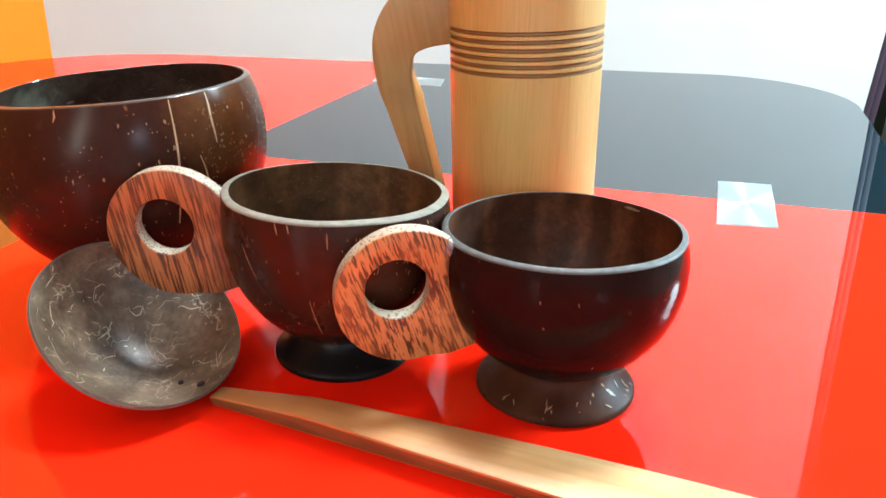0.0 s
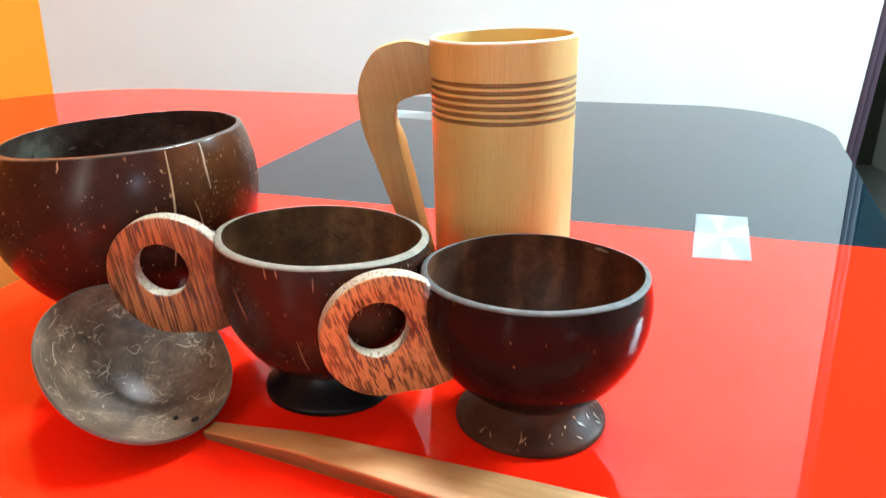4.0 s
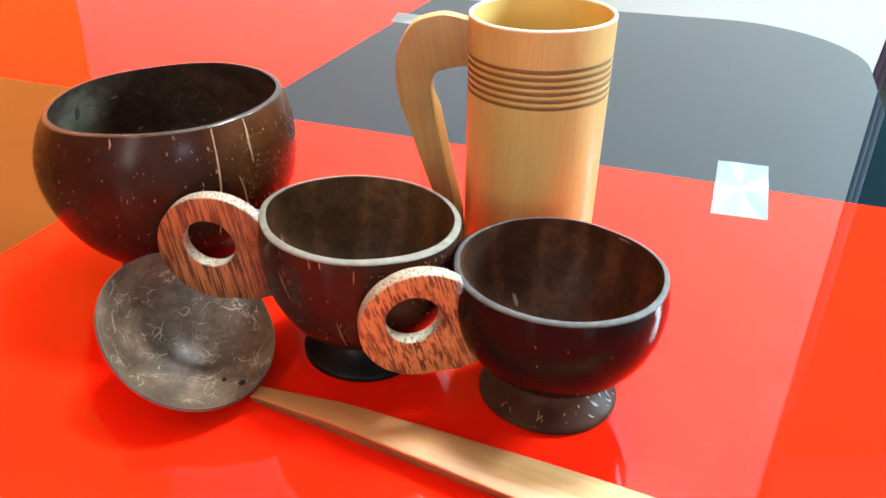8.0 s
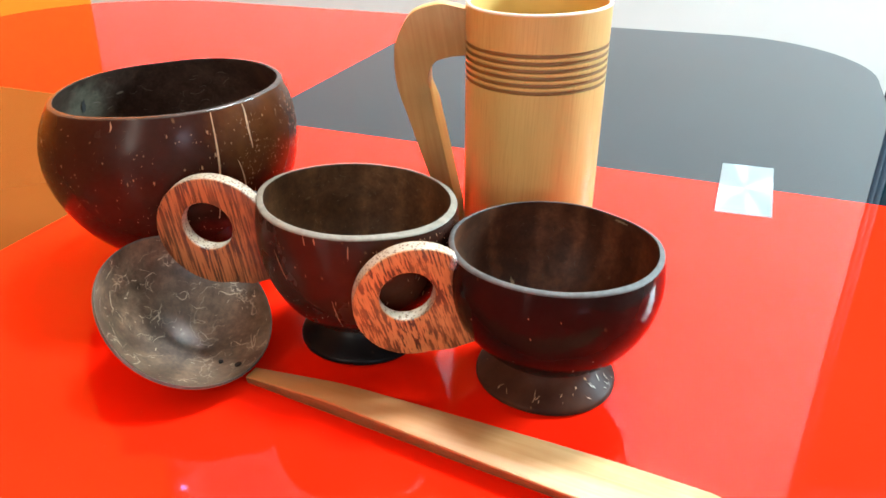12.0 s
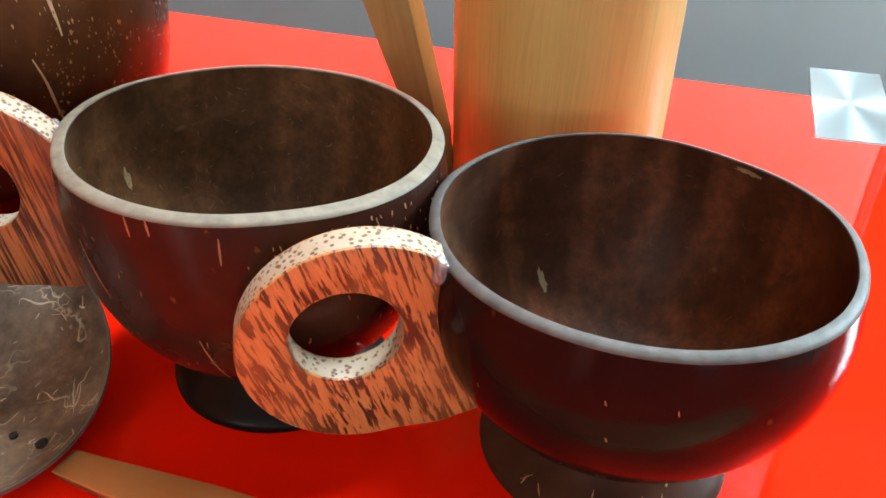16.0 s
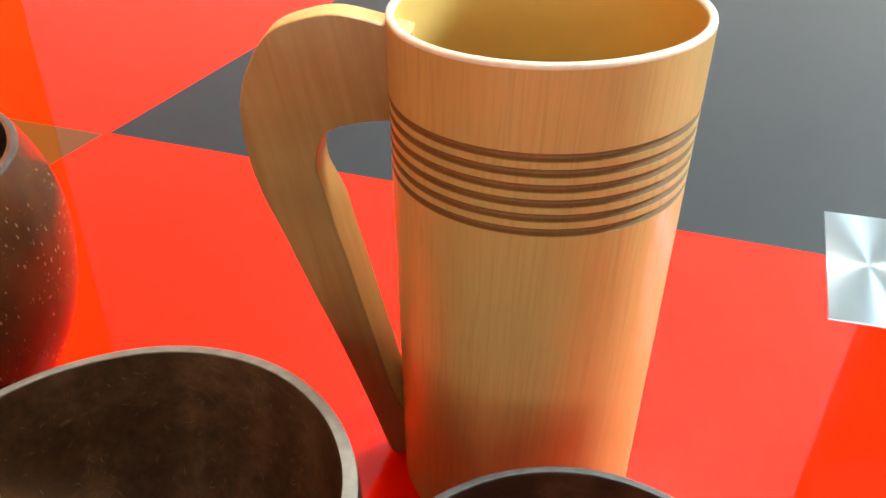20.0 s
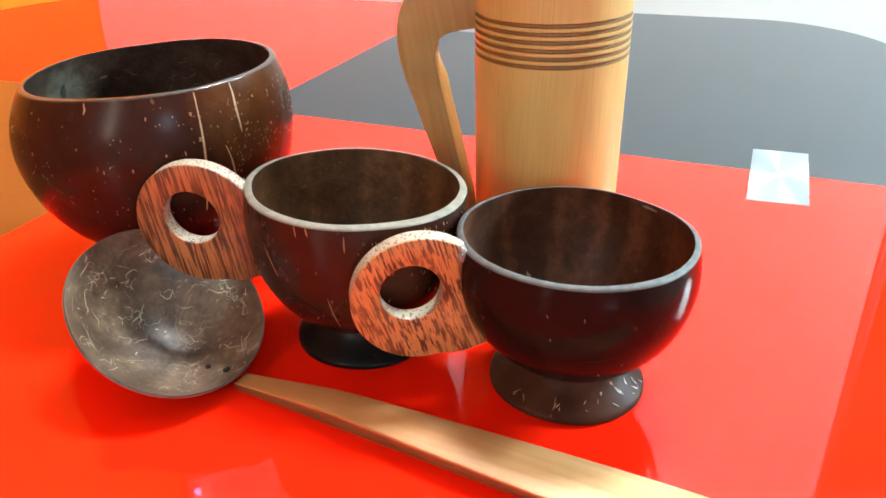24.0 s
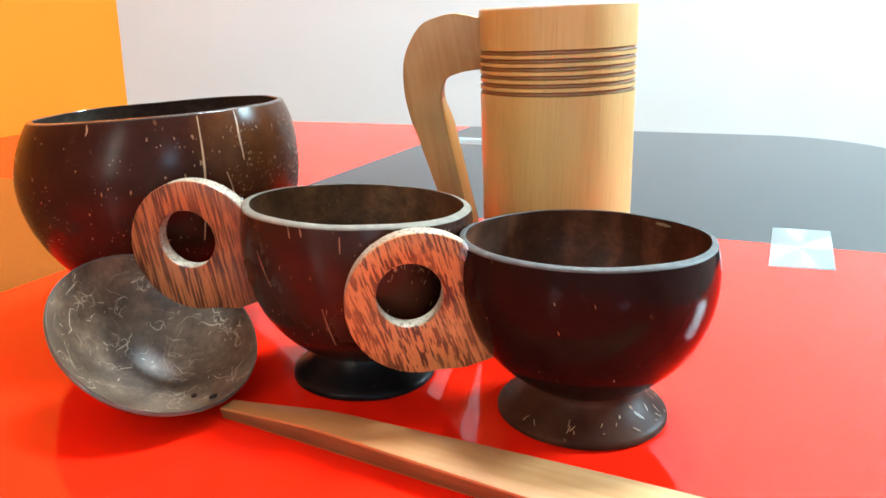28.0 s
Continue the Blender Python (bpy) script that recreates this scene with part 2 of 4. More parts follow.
CUP_DARK = coconut_outer("black_brown_cup_shell", (0.0125, 0.0056, 0.0050), (0.021, 0.0086, 0.0066), (0.60, 0.80), 0.10, 0.35, 0.77, 0.0, 0.05)
# the cups' paler spot mixes scuffs with light painted on the wall
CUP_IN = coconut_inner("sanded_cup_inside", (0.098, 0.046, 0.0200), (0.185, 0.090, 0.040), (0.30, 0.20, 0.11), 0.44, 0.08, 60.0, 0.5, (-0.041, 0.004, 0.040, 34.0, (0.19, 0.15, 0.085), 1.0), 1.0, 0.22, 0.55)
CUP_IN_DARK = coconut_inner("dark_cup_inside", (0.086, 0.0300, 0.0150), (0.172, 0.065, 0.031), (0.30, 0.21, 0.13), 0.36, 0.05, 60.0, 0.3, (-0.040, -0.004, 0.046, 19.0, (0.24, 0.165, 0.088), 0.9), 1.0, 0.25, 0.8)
FOOT_SHELL = coconut_outer("brown_foot_shell", (0.036, 0.0132, 0.0082), (0.128, 0.052, 0.027), (0.36, 0.60), 0.38, 0.95, 1.7, 0.0, 0.06)
FOOT_BLACK = coconut_outer("black_foot_shell", (0.0065, 0.0055, 0.006), (0.011, 0.009, 0.009), (0.55, 0.75), 0.30, 0.15, 2.3, 0.0, 0.12)
LADLE_IN = coconut_inner("grey_brown_ladle_inside", (0.046, 0.0275, 0.0175), (0.225, 0.155, 0.100), (0.50, 0.42, 0.31), 0.36, 0.55, 52.0, 0.5, None, 0.55, 0.6)
LADLE_OUT = coconut_outer("ladle_outer_shell", (0.022, 0.013, 0.010), (0.050, 0.030, 0.018), (0.5, 0.7), 0.3, 0.6, 3.1)
RIM_PALE = paint("sanded_shell_edge", (0.085, 0.089, 0.088), 0.55, 0.45, 260.0, 0.3, 0.25)
RIM_CREAM = paint("cream_shell_edge", (0.185, 0.165, 0.130), 0.55, 0.4, 260.0, 0.3, 0.25)
RIM_GREY = paint("grey_shell_edge", (0.12, 0.12, 0.108), 0.28, 0.4, 240.0, 0.25)
RIM_BROWN = paint("polished_shell_edge", (0.060, 0.043, 0.036), 0.14, 0.5, 180.0, 0.25)
FIBRE_DIM = paint("dull_fibre", (0.30, 0.155, 0.080), 0.35, 0.4, 300.0)
FLECK = paint("tan_fleck", (0.270, 0.135, 0.062), 0.35, 0.55, 500.0)
FIBRE = paint("pale_fibre", (0.46, 0.27, 0.15), 0.4, 0.4, 300.0)
SQUIGGLE = paint("pale_ladle_fibre", (0.50, 0.43, 0.32), 0.30, 0.5, 300.0)
CHIP = paint("pale_chip", (0.30, 0.235, 0.14), 0.6, 0.3, 300.0)
HOLE_DARK = paint("dark_hole", (0.012, 0.009, 0.008), 0.8)
HAIR = paint("brown_inside_fibre", (0.150, 0.085, 0.042), 0.45, 0.4, 300.0)
HAIR_DARK = paint("dark_inside_fibre", (0.085, 0.040, 0.024), 0.45, 0.4, 300.0)
HAIR_PALE = paint("grey_inside_fibre", (0.150, 0.115, 0.090), 0.45, 0.4, 300.0)
GLUE = Nodes("clear_glue").set(Base_Color=(0.72, 0.78, 0.82, 1), Roughness=0.10, Transmission_Weight=0.8, IOR=1.47).mat


def palm_face(name, warm, scale, draw, lean, stain=None):
    """Face of palm wood: orange brown with slanting dark fibre streaks, and lacquer stain near the shell."""
    n = Nodes(name)
    along = n.stretch(rot=(0, lean, 0), scale=(1, 1, draw))
    streak = n.ramp(n.noise(scale, 3, 0.55, along, 0.35), (0.475, 0.0), (0.540, 1.0))
    thick = n.ramp(n.noise(70.0, 2), (0.35, 0.70), (0.60, 1.0))
    fine = n.ramp(n.noise(1100.0, 2, 0.5, along), (0.3, 0.0), (0.7, 1.0))
    body = n.mix(fine, warm, tuple(c * 0.72 for c in warm))
    body = n.mix(n.ramp(n.noise(35.0, 3), (0.35, 0.0), (0.7, 0.35)), body, tuple(c * 0.6 for c in warm))
    body = n.mix(n.calc("MULTIPLY", n.calc("MULTIPLY", streak, thick), 0.95), body, (0.046, 0.012, 0.006))
    if stain:
        apart = n.tree.nodes.new("ShaderNodeSeparateXYZ")
        n.put(apart.inputs[0], n.coord)
        run = n.calc("ADD", apart.outputs[0], n.calc("MULTIPLY", n.calc("SUBTRACT", n.noise(160.0, 4), 0.5), 0.016))
        run = n.calc("MULTIPLY", n.calc("SUBTRACT", run, stain), 80.0)
        body = n.mix(n.ramp(run, (0.0, 0.0), (1.0, 0.75)), body, (0.055, 0.016, 0.009))
    n.set(Base_Color=body, Roughness=0.42, IOR=1.45)
    return n.bump(streak, 0.12, 0.0004).mat


def palm_end(name):
    """End grain of palm wood: cream with dark fibre dots."""
    n = Nodes(name)
    dots = n.ramp(n.voronoi(740.0), (0.28, 1.0), (0.44, 0.0))
    some = n.ramp(n.noise(420.0, 2), (0.28, 0.0), (0.40, 1.0))
    body = n.mix(n.ramp(n.noise(90.0, 4), (0.3, 0.0), (0.7, 1.0)), (0.33, 0.295, 0.235), (0.28, 0.225, 0.155))
    n.set(Base_Color=n.mix(n.calc("MULTIPLY", dots, some), body, (0.105, 0.052, 0.025)), Roughness=0.6)
    return n.bump(dots, 0.15, 0.0003).mat


PALM_FACE = palm_face("palm_wood_face", (0.50, 0.218, 0.073), 1000.0, 0.034, 20)
PALM_FACE_RED = palm_face("red_palm_wood_face", (0.41, 0.150, 0.051), 1000.0, 0.042, 10, -0.058)
PALM_END = palm_end("palm_wood_end_grain")


def bamboo(name, light, deep, gloss):
    n = Nodes(name)
    along = n.stretch(scale=(1, 1, 0.028))
    fibres = n.ramp(n.noise(1700.0, 4, 0.65, along), (0.36, 0.0), (0.66, 1.0))
    broad = n.ramp(n.noise(60.0, 3, 0.5, n.stretch(scale=(1, 1, 0.14))), (0.3, 0.0), (0.72, 1.0))
    body = n.mix(n.calc("MULTIPLY", fibres, 0.34), light, deep)
    body = n.mix(n.calc("MULTIPLY", broad, 0.5), body, deep)
    # darker fibre bundles, each a few centimetres long
    bundle = n.ramp(n.noise(1150.0, 3, 0.6, n.stretch(scale=(1, 1, 0.016), loc=(0.3, 0.1, 0))), (0.50, 0.0), (0.66, 1.0))
    thick = n.ramp(n.noise(28.0, 3, 0.5), (0.36, 0.25), (0.62, 1.0))
    body = n.mix(n.calc("MULTIPLY", n.calc("MULTIPLY", bundle, thick), 0.34), body, tuple(c * 0.60 for c in deep))
    n.set(Base_Color=body, Roughness=gloss, IOR=1.46, Coat_Weight=0.15, Coat_Roughness=0.25)
    return n.bump(fibres, 0.06, 0.0003).mat


BAMBOO = bamboo("varnished_bamboo", (0.468, 0.354, 0.126), (0.372, 0.232, 0.068), 0.36)
BAMBOO_IN = paint("yellow_bamboo_inside", (0.62, 0.40, 0.105), 0.5, 0.22, 22.0)
BAMBOO_RIM = paint("cream_bamboo_rim", (0.70, 0.64, 0.49), 0.45, 0.2, 300.0)
GROOVE = bamboo("dark_bamboo_groove", (0.230, 0.112, 0.033), (0.160, 0.070, 0.019), 0.5)


def stick_wood(name, light, deep, dark, rot, stretch, knots=0.5, fade=None):
    n = Nodes(name)
    along = n.stretch(rot=rot, scale=stretch)
    grain = n.ramp(n.noise(260.0, 5, 0.6, along, 0.4), (0.30, 0.0), (0.72, 1.0))
    cloud = n.ramp(n.noise(38.0, 4, 0.55), (0.36, 0.0), (0.70, 1.0))
    body = n.mix(grain, light, deep)
    body = n.mix(n.calc("MULTIPLY", cloud, knots), body, dark)
    if fade:
        # the wood is darker and redder at one end than at the other
        apart = n.tree.nodes.new("ShaderNodeSeparateXYZ")
        n.put(apart.inputs[0], n.coord)
        run = n.calc("ADD", apart.outputs[0], n.calc("MULTIPLY", n.calc("SUBTRACT", n.noise(45.0, 4), 0.5), 0.12))
        body = n.mix(n.ramp(run, (fade[0], 0.85), (fade[1], 0.0)), body, fade[2])
    n.set(Base_Color=body, Roughness=n.ramp(grain, (0.0, 0.36), (1.0, 0.5)), IOR=1.46)
    return n.bump(grain, 0.08, 0.0004).mat


HANDLE_WOOD = stick_wood("planed_mug_handle_wood", (0.37, 0.235, 0.085), (0.275, 0.150, 0.045), (0.18, 0.078, 0.021), (0, 12, 0), (1, 1, 0.05), 0.4)
# brighter copy of the handle wood; light on the edges put into its colour
HANDLE_EDGE = stick_wood("lit_mug_handle_edge", (0.62, 0.37, 0.125), (0.54, 0.29, 0.085), (0.46, 0.23, 0.065), (0, 12, 0), (1, 1, 0.05), 0.3)
LADLE_WOOD = stick_wood("oiled_ladle_handle_wood", (0.54, 0.345, 0.172), (0.40, 0.212, 0.080), (0.25, 0.108, 0.034), (0, 0, 20), (0.05, 1, 1), 0.4, (0.07, 0.215, (0.37, 0.150, 0.043)))
# darker copy for the sides: shade and red bounce put into the colour
LADLE_SIDE = stick_wood("shaded_ladle_handle_side", (0.22, 0.105, 0.040), (0.15, 0.062, 0.022), (0.10, 0.035, 0.012), (0, 0, 20), (0.05, 1, 1), 0.5)


# ---------------------------------------------------------------- building helpers
def finish(name, bm, mats, parent=None, label="", sharp=40.0):
    mesh = bpy.data.meshes.new(name)
    bmesh.ops.recalc_face_normals(bm, faces=bm.faces)
    bm.to_mesh(mesh)
    bm.free()
    for m in mats if isinstance(mats, (list, tuple)) else [mats]:
        mesh.materials.append(m)
    mesh.shade_smooth()
    mesh.set_sharp_from_angle(angle=radians(sharp))
    ob = new(name, mesh)
    if parent:
        ob.parent = parent
    if label:
        tagged(ob, label)
    return ob


def part(name, bm, mats, parent, label="", sharp=40.0):
    return finish(name, bm, mats, parent, label, sharp)


def thing(name, x, y, z, label, category, group="", turn=0.0):
    ob = new(name)
    ob.empty_display_size = 0.02
    ob.matrix_world = pose(x, y, z, 0, 0, turn)
    return tagged(ob, label, category, group)


def box(bm, x0, x1, y0, y1, z0, z1, bevel=0.0):
    made = bmesh.ops.create_cube(bm, size=1.0, matrix=Matrix.LocRotScale(((x0 + x1) / 2, (y0 + y1) / 2, (z0 + z1) / 2), None, (x1 - x0, y1 - y0, z1 - z0)))
    if bevel:
        edges = list({e for v in made["verts"] for e in v.link_edges})
        bmesh.ops.bevel(bm, geom=edges, offset=bevel, segments=2, affect="EDGES", profile=0.5)
    return bm


def revolve(bm, profile, n=96, warp=None, closed=False, slots=None):
    """Turns a profile of (r, z) about the z axis; warp moves each point; slots gives a material to each step of the profile."""
    rings = []
    for r, z in profile:
        if r < 1e-6:
            p = Vector((0, 0, z))
            rings.append([bm.verts.new(warp(p) if warp else p)])
            continue
        ring = []
        for k in range(n):
            a = 2 * math.pi * k / n
            p = Vector((r * math.cos(a), r * math.sin(a), z))
            ring.append(bm.verts.new(warp(p) if warp else p))
        rings.append(ring)
    pairs = list(zip(rings, rings[1:])) + ([(rings[-1], rings[0])] if closed else [])
    for step, (a, b) in enumerate(pairs):
        for k in range(n):
            k2 = (k + 1) % n
            if slots and slots[step] is None:
                continue
            if len(a) == 1 and len(b) == 1:
                continue
            if len(a) == 1:
                f = bm.faces.new((a[0], b[k], b[k2]))
            elif len(b) == 1:
                f = bm.faces.new((a[k], b[0], a[k2]))
            else:
                f = bm.faces.new((a[k], b[k], b[k2], a[k2]))
            if slots:
                f.material_index = slots[step]
    return bm


def plate(outline, hole, depth, bevel, place):
    """A board cut to an outline, with an optional hole: faces in slot 0, edges in slot 1. place takes (s, h, d) to a point."""
    bm = bmesh.new()

    def inset(loop, by):
        out, m = [], len(loop)
        for k in range(m):
            (x0, y0), (x1, y1), (x2, y2) = loop[k - 1], loop[k], loop[(k + 1) % m]
            tx, ty = x2 - x0, y2 - y0
            long = math.hypot(tx, ty) or 1.0
            out.append((x1 - by * ty / long, y1 + by * tx / long))
        return out

    loops = [(outline, 1.0)] + ([(hole, -1.0)] if hole else [])
    front_edges, back_edges, walls = [], [], []
    for loop, sign in loops:
        thin = inset(loop, bevel * sign)
        thinner = inset(loop, bevel * 0.3 * sign)
        layers = [[bm.verts.new(place(s, h, d)) for s, h in pts] for pts, d in
                  ((thin, 0.0), (thinner, bevel * 0.3), (loop, bevel), (loop, depth - bevel), (thinner, depth - bevel * 0.3), (thin, depth))]
        m = len(loop)
        for row, (a, b) in enumerate(zip(layers, layers[1:])):
            for k in range(m):
                f = bm.faces.new((a[k], a[(k + 1) % m], b[(k + 1) % m], b[k]))
                f.material_index = 1 if row == 2 else 0
        front_edges += [bm.edges.get((layers[0][k], layers[0][(k + 1) % m])) for k in range(m)]
        back_edges += [bm.edges.get((layers[-1][k], layers[-1][(k + 1) % m])) for k in range(m)]
    for edges in (front_edges, back_edges):
        made = bmesh.ops.triangle_fill(bm, edges=edges, use_beauty=True, use_dissolve=False)
        for g in made["geom"]:
            if isinstance(g, bmesh.types.BMFace):
                g.material_index = 0
    return bm


def smooth_loop(points, per=8, closed=True):
    """A Catmull-Rom curve through the points."""
    out, m = [], len(points)
    for k in range(m if closed else m - 1):
        p0, p1, p2, p3 = (points[(k + j) % m] if closed else points[min(max(k + j, 0), m - 1)] for j in (-1, 0, 1, 2))
        for i in range(per):
            t = i / per
            out.append(tuple(0.5 * (2 * b + (c - a) * t + (2 * a - 5 * b + 4 * c - d) * t * t + (3 * b - a - 3 * c + d) * t ** 3) for a, b, c, d in zip(p0, p1, p2, p3)))
    if not closed:
        out.append(tuple(points[-1]))
    return out


def wobble(p, amount, freq, seed):
    return amount * noise.noise(Vector((p[0] * freq + seed, p[1] * freq - seed, p[2] * freq + 2 * seed)))


# ---------------------------------------------------------------- the room
def slab(name, label, category, mats, corners, z0, z1, thick):
    """An upright wall along a line of two corners; its thickness lies to the left of the line."""
    (x0, y0), (x1, y1) = corners
    long = math.hypot(x1 - x0, y1 - y0)
    nx, ny = -(y1 - y0) / long * thick, (x1 - x0) / long * thick
    bm = bmesh.new()
    low = [bm.verts.new((x, y, z0)) for x, y in ((x0, y0), (x1, y1), (x1 + nx, y1 + ny), (x0 + nx, y0 + ny))]
    high = [bm.verts.new((v.co.x, v.co.y, z1)) for v in low]
    bm.faces.new(low[::-1])
    bm.faces.new(high)
    for k in range(4):
        bm.faces.new((low[k], low[(k + 1) % 4], high[(k + 1) % 4], high[k]))
    return tagged(finish(name, bm, mats), label, category, kind="structure")


BACK, CORNER, JAMB = 1.55, -0.785, 0.793
bm = box(bmesh.new(), -3.0, 3.2, -2.4, 4.0, -0.1, 0.0)
tagged(finish("floor", bm, floor_tiles()), "grey-green tiled floor of the room", "floor", kind="structure")
bm = box(bmesh.new(), -3.0, 3.2, -2.4, 4.0, 2.7, 2.8)
tagged(finish("ceiling", bm, CEILING_PAINT), "plain white painted ceiling", "ceiling", kind="structure")
LEAN = 0.046        # the end of the white wall and its frame stand a little out of plumb


def plumb(p):
    """Leans a point of the wall's end outwards with its height."""
    return Vector((p.x + LEAN * (p.z - 0.8), p.y, p.z))


bm = box(bmesh.new(), CORNER, JAMB, BACK, BACK + 0.12, 0.0, 2.7)
for v in bm.verts:
    if v.co.x > 0:
        v.co = plumb(v.co)
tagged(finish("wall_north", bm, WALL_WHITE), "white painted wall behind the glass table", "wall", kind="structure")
slab("wall_west", "bright orange painted wall beside the table", "wall", WALL_ORANGE, ((CORNER, BACK), (-1.85, -2.0)), 0.0, 2.7, -0.12)
slab("wall_passage", "dark olive wall at the end of the passage", "wall", WALL_DARK, ((2.6, 3.55), (0.3, 3.55)), 0.0, 2.7, -0.12)
slab("wall_passage_side", "dark olive side wall of the passage", "wall", WALL_DARK, ((0.55, 3.55), (0.55, BACK + 0.121)), 0.0, 2.7, -0.12)


def pierced_wall(name, label, along, at, a0, a1, holes, out, mats):
    """A wall along x or y with window openings through it."""
    bm = bmesh.new()
    lo, hi = sorted((at, at + out))
    blocks, last = [], a0
    for o0, o1, s0, s1 in holes:
        blocks += [(last, o0, 0.0, 2.7), (o0, o1, 0.0, s0), (o0, o1, s1, 2.7)]
        last = o1
    for u0, u1, z0, z1 in blocks + [(last, a1, 0.0, 2.7)]:
        if along == "x":
            box(bm, u0, u1, lo, hi, z0, z1)
        else:
            box(bm, lo, hi, u0, u1, z0, z1)
    return tagged(finish(name, bm, mats), label, "wall", kind="structure")


pierced_wall("wall_south", "white painted wall with a narrow tall window and a small one", "x", -2.0, -1.9, 2.0, ((-1.20, -0.92, 1.05, 2.45), (0.72, 1.20, 1.30, 1.60)), -0.14, WALL_BOUNCE)
pierced_wall("wall_east", "white painted wall with a tall window", "y", 1.9, -2.0, 3.55, ((0.90, 1.38, 1.37, 2.15),), 0.14, WALL_BOUNCE)


def window(name, along, at, o0, o1, s0, s1):
    root = tagged(new(name), "white framed window that lets daylight in", "window", kind="structure")
    bar = 0.045
    for u0, u1, z0, z1 in ((o0, o0 + bar, s0, s1), (o1 - bar, o1, s0, s1), (o0 + bar, o1 - bar, s0, s0 + bar), (o0 + bar, o1 - bar, s1 - bar, s1), ((o0 + o1) / 2 - 0.02, (o0 + o1) / 2 + 0.02, s0 + bar, s1 - bar)):
        bm = bmesh.new()
        if along == "x":
            box(bm, u0, u1, at - 0.03, at + 0.03, z0, z1, 0.004)
        else:
            box(bm, at - 0.03, at + 0.03, u0, u1, z0, z1, 0.004)
        part("window_frame", bm, WINDOW_WHITE, root)


window("window_1", "x", -2.07, -1.20, -0.92, 1.05, 2.45)
window("window_3", "x", -2.07, 0.72, 1.20, 1.30, 1.60)
window("window_2", "y", 1.97, 0.90, 1.38, 1.37, 2.15)

# purple frame at the end of the white wall
root = tagged(new("door_frame_1"), "purple painted frame at the opening beside the white wall", "door frame", kind="structure")
for name, x0, x1, y0 in (("jamb", 0.0006, 0.014, 0.012), ("lining", 0.0145, 0.032, 0.020)):
    bm = box(bmesh.new(), JAMB + x0, JAMB + x1, BACK - 0.012 + y0, BACK + 0.12, 0.0, 2.06, 0.003)
    for v in bm.verts:
        v.co = plumb(v.co)
    part(name, bm, PURPLE, root)
part("head", box(bmesh.new(), JAMB + 0.092, 1.899, BACK, BACK + 0.12, 2.0, 2.06, 0.004), PURPLE, root)
slab("wall_over_opening", "dark wall over the passage opening", "wall", WALL_DARK, ((1.899, BACK), (JAMB + 0.095, BACK)), 2.0605, 2.7, -0.1)

LAMP_GLOW = Nodes("lamp_diffuser_glow").set(Base_Color=(0.8, 0.8, 0.8, 1), Emission_Color=(0.86, 0.96, 1.0, 1), Emission_Strength=6.0).mat

# the flat lamp on the ceiling
lamp = thing("ceiling_lamp", 0.30, 1.0, 2.70, "flat white lamp with a glowing diffuser on the ceiling", "lamp")
part("housing", box(bmesh.new(), -0.30, 0.30, -0.19, 0.19, -0.060, -0.0005, 0.006), WINDOW_WHITE, lamp)
part("diffuser", box(bmesh.new(), -0.27, 0.27, -0.16, 0.16, -0.074, -0.0605, 0.005), LAMP_GLOW, lamp, "glowing white diffuser")

# a small signal lamp high on the white wall
LAMP_WHITE = paint("white_lamp_housing", (0.78, 0.78, 0.77), 0.4)
SIGNAL_GLOW = Nodes("violet_signal_glow").set(Base_Color=(0.4, 0.3, 0.6, 1), Emission_Color=(0.62, 0.38, 1.0, 1), Emission_Strength=30.0).mat
signal = thing("signal_lamp", -0.745, BACK, 2.165, "small box with a violet signal light on the wall", "lamp")
part("case", box(bmesh.new(), -0.030, 0.030, -0.022, -0.0005, -0.040, 0.040, 0.004), LAMP_WHITE, signal)
bm = bmesh.new()
bmesh.ops.create_uvsphere(bm, u_segments=20, v_segments=12, radius=0.0085, matrix=Matrix.Translation((0, -0.0225, 0)))
part("signal_light", bm, SIGNAL_GLOW, signal, "small glowing violet light")

# ---------------------------------------------------------------- the table
CROSS = Vector((-0.1925, 0.6145))
ARM_U = Vector((math.cos(radians(-11.2)), math.sin(radians(-11.2))))
ARM_V = Vector((math.cos(radians(72.0)), math.sin(radians(72.0))))


def rounded(corners, per=14):
    """A polygon with rounded corners: (x, y, radius)."""
    out, m = [], len(corners)
    for k in range(m):
        p, q, r = Vector(corners[k - 1][:2]), Vector(corners[k][:2]), Vector(corners[(k + 1) % m][:2])
        a, b = (p - q).normalized(), (r - q).normalized()
        half = a.angle(b) / 2
        radius = corners[k][2]
        centre = q + (a + b).normalized() * (radius / math.sin(half))
        start, end = q + a * (radius / math.tan(half)) - centre, q + b * (radius / math.tan(half)) - centre
        sweep = start.angle_signed(end)
        for i in range(per + 1):
            out.append(centre + Matrix.Rotation(-sweep * i / per, 2) @ start)
    return out


def clip(points, on, normal):
    """The part of a polygon on the side of a line to which the normal points."""
    out = []
    for k in range(len(points)):
        a, b = points[k], points[(k + 1) % len(points)]
        da, db = (a - on).dot(normal), (b - on).dot(normal)
        if da >= 0:
            out.append(a)
        if da * db < 0:
            out.append(a + (b - a) * (da / (da - db)))
    return out


OUTLINE = rounded([(0.473, 1.008, 0.13), (0.115, -0.18, 0.14), (-0.90, -0.10, 0.2), (-0.53, 1.056, 0.24)])
table = thing("dining_table", CROSS.x, CROSS.y, 0.0, "glossy glass dining table with red and black quarters on steel legs", "table")


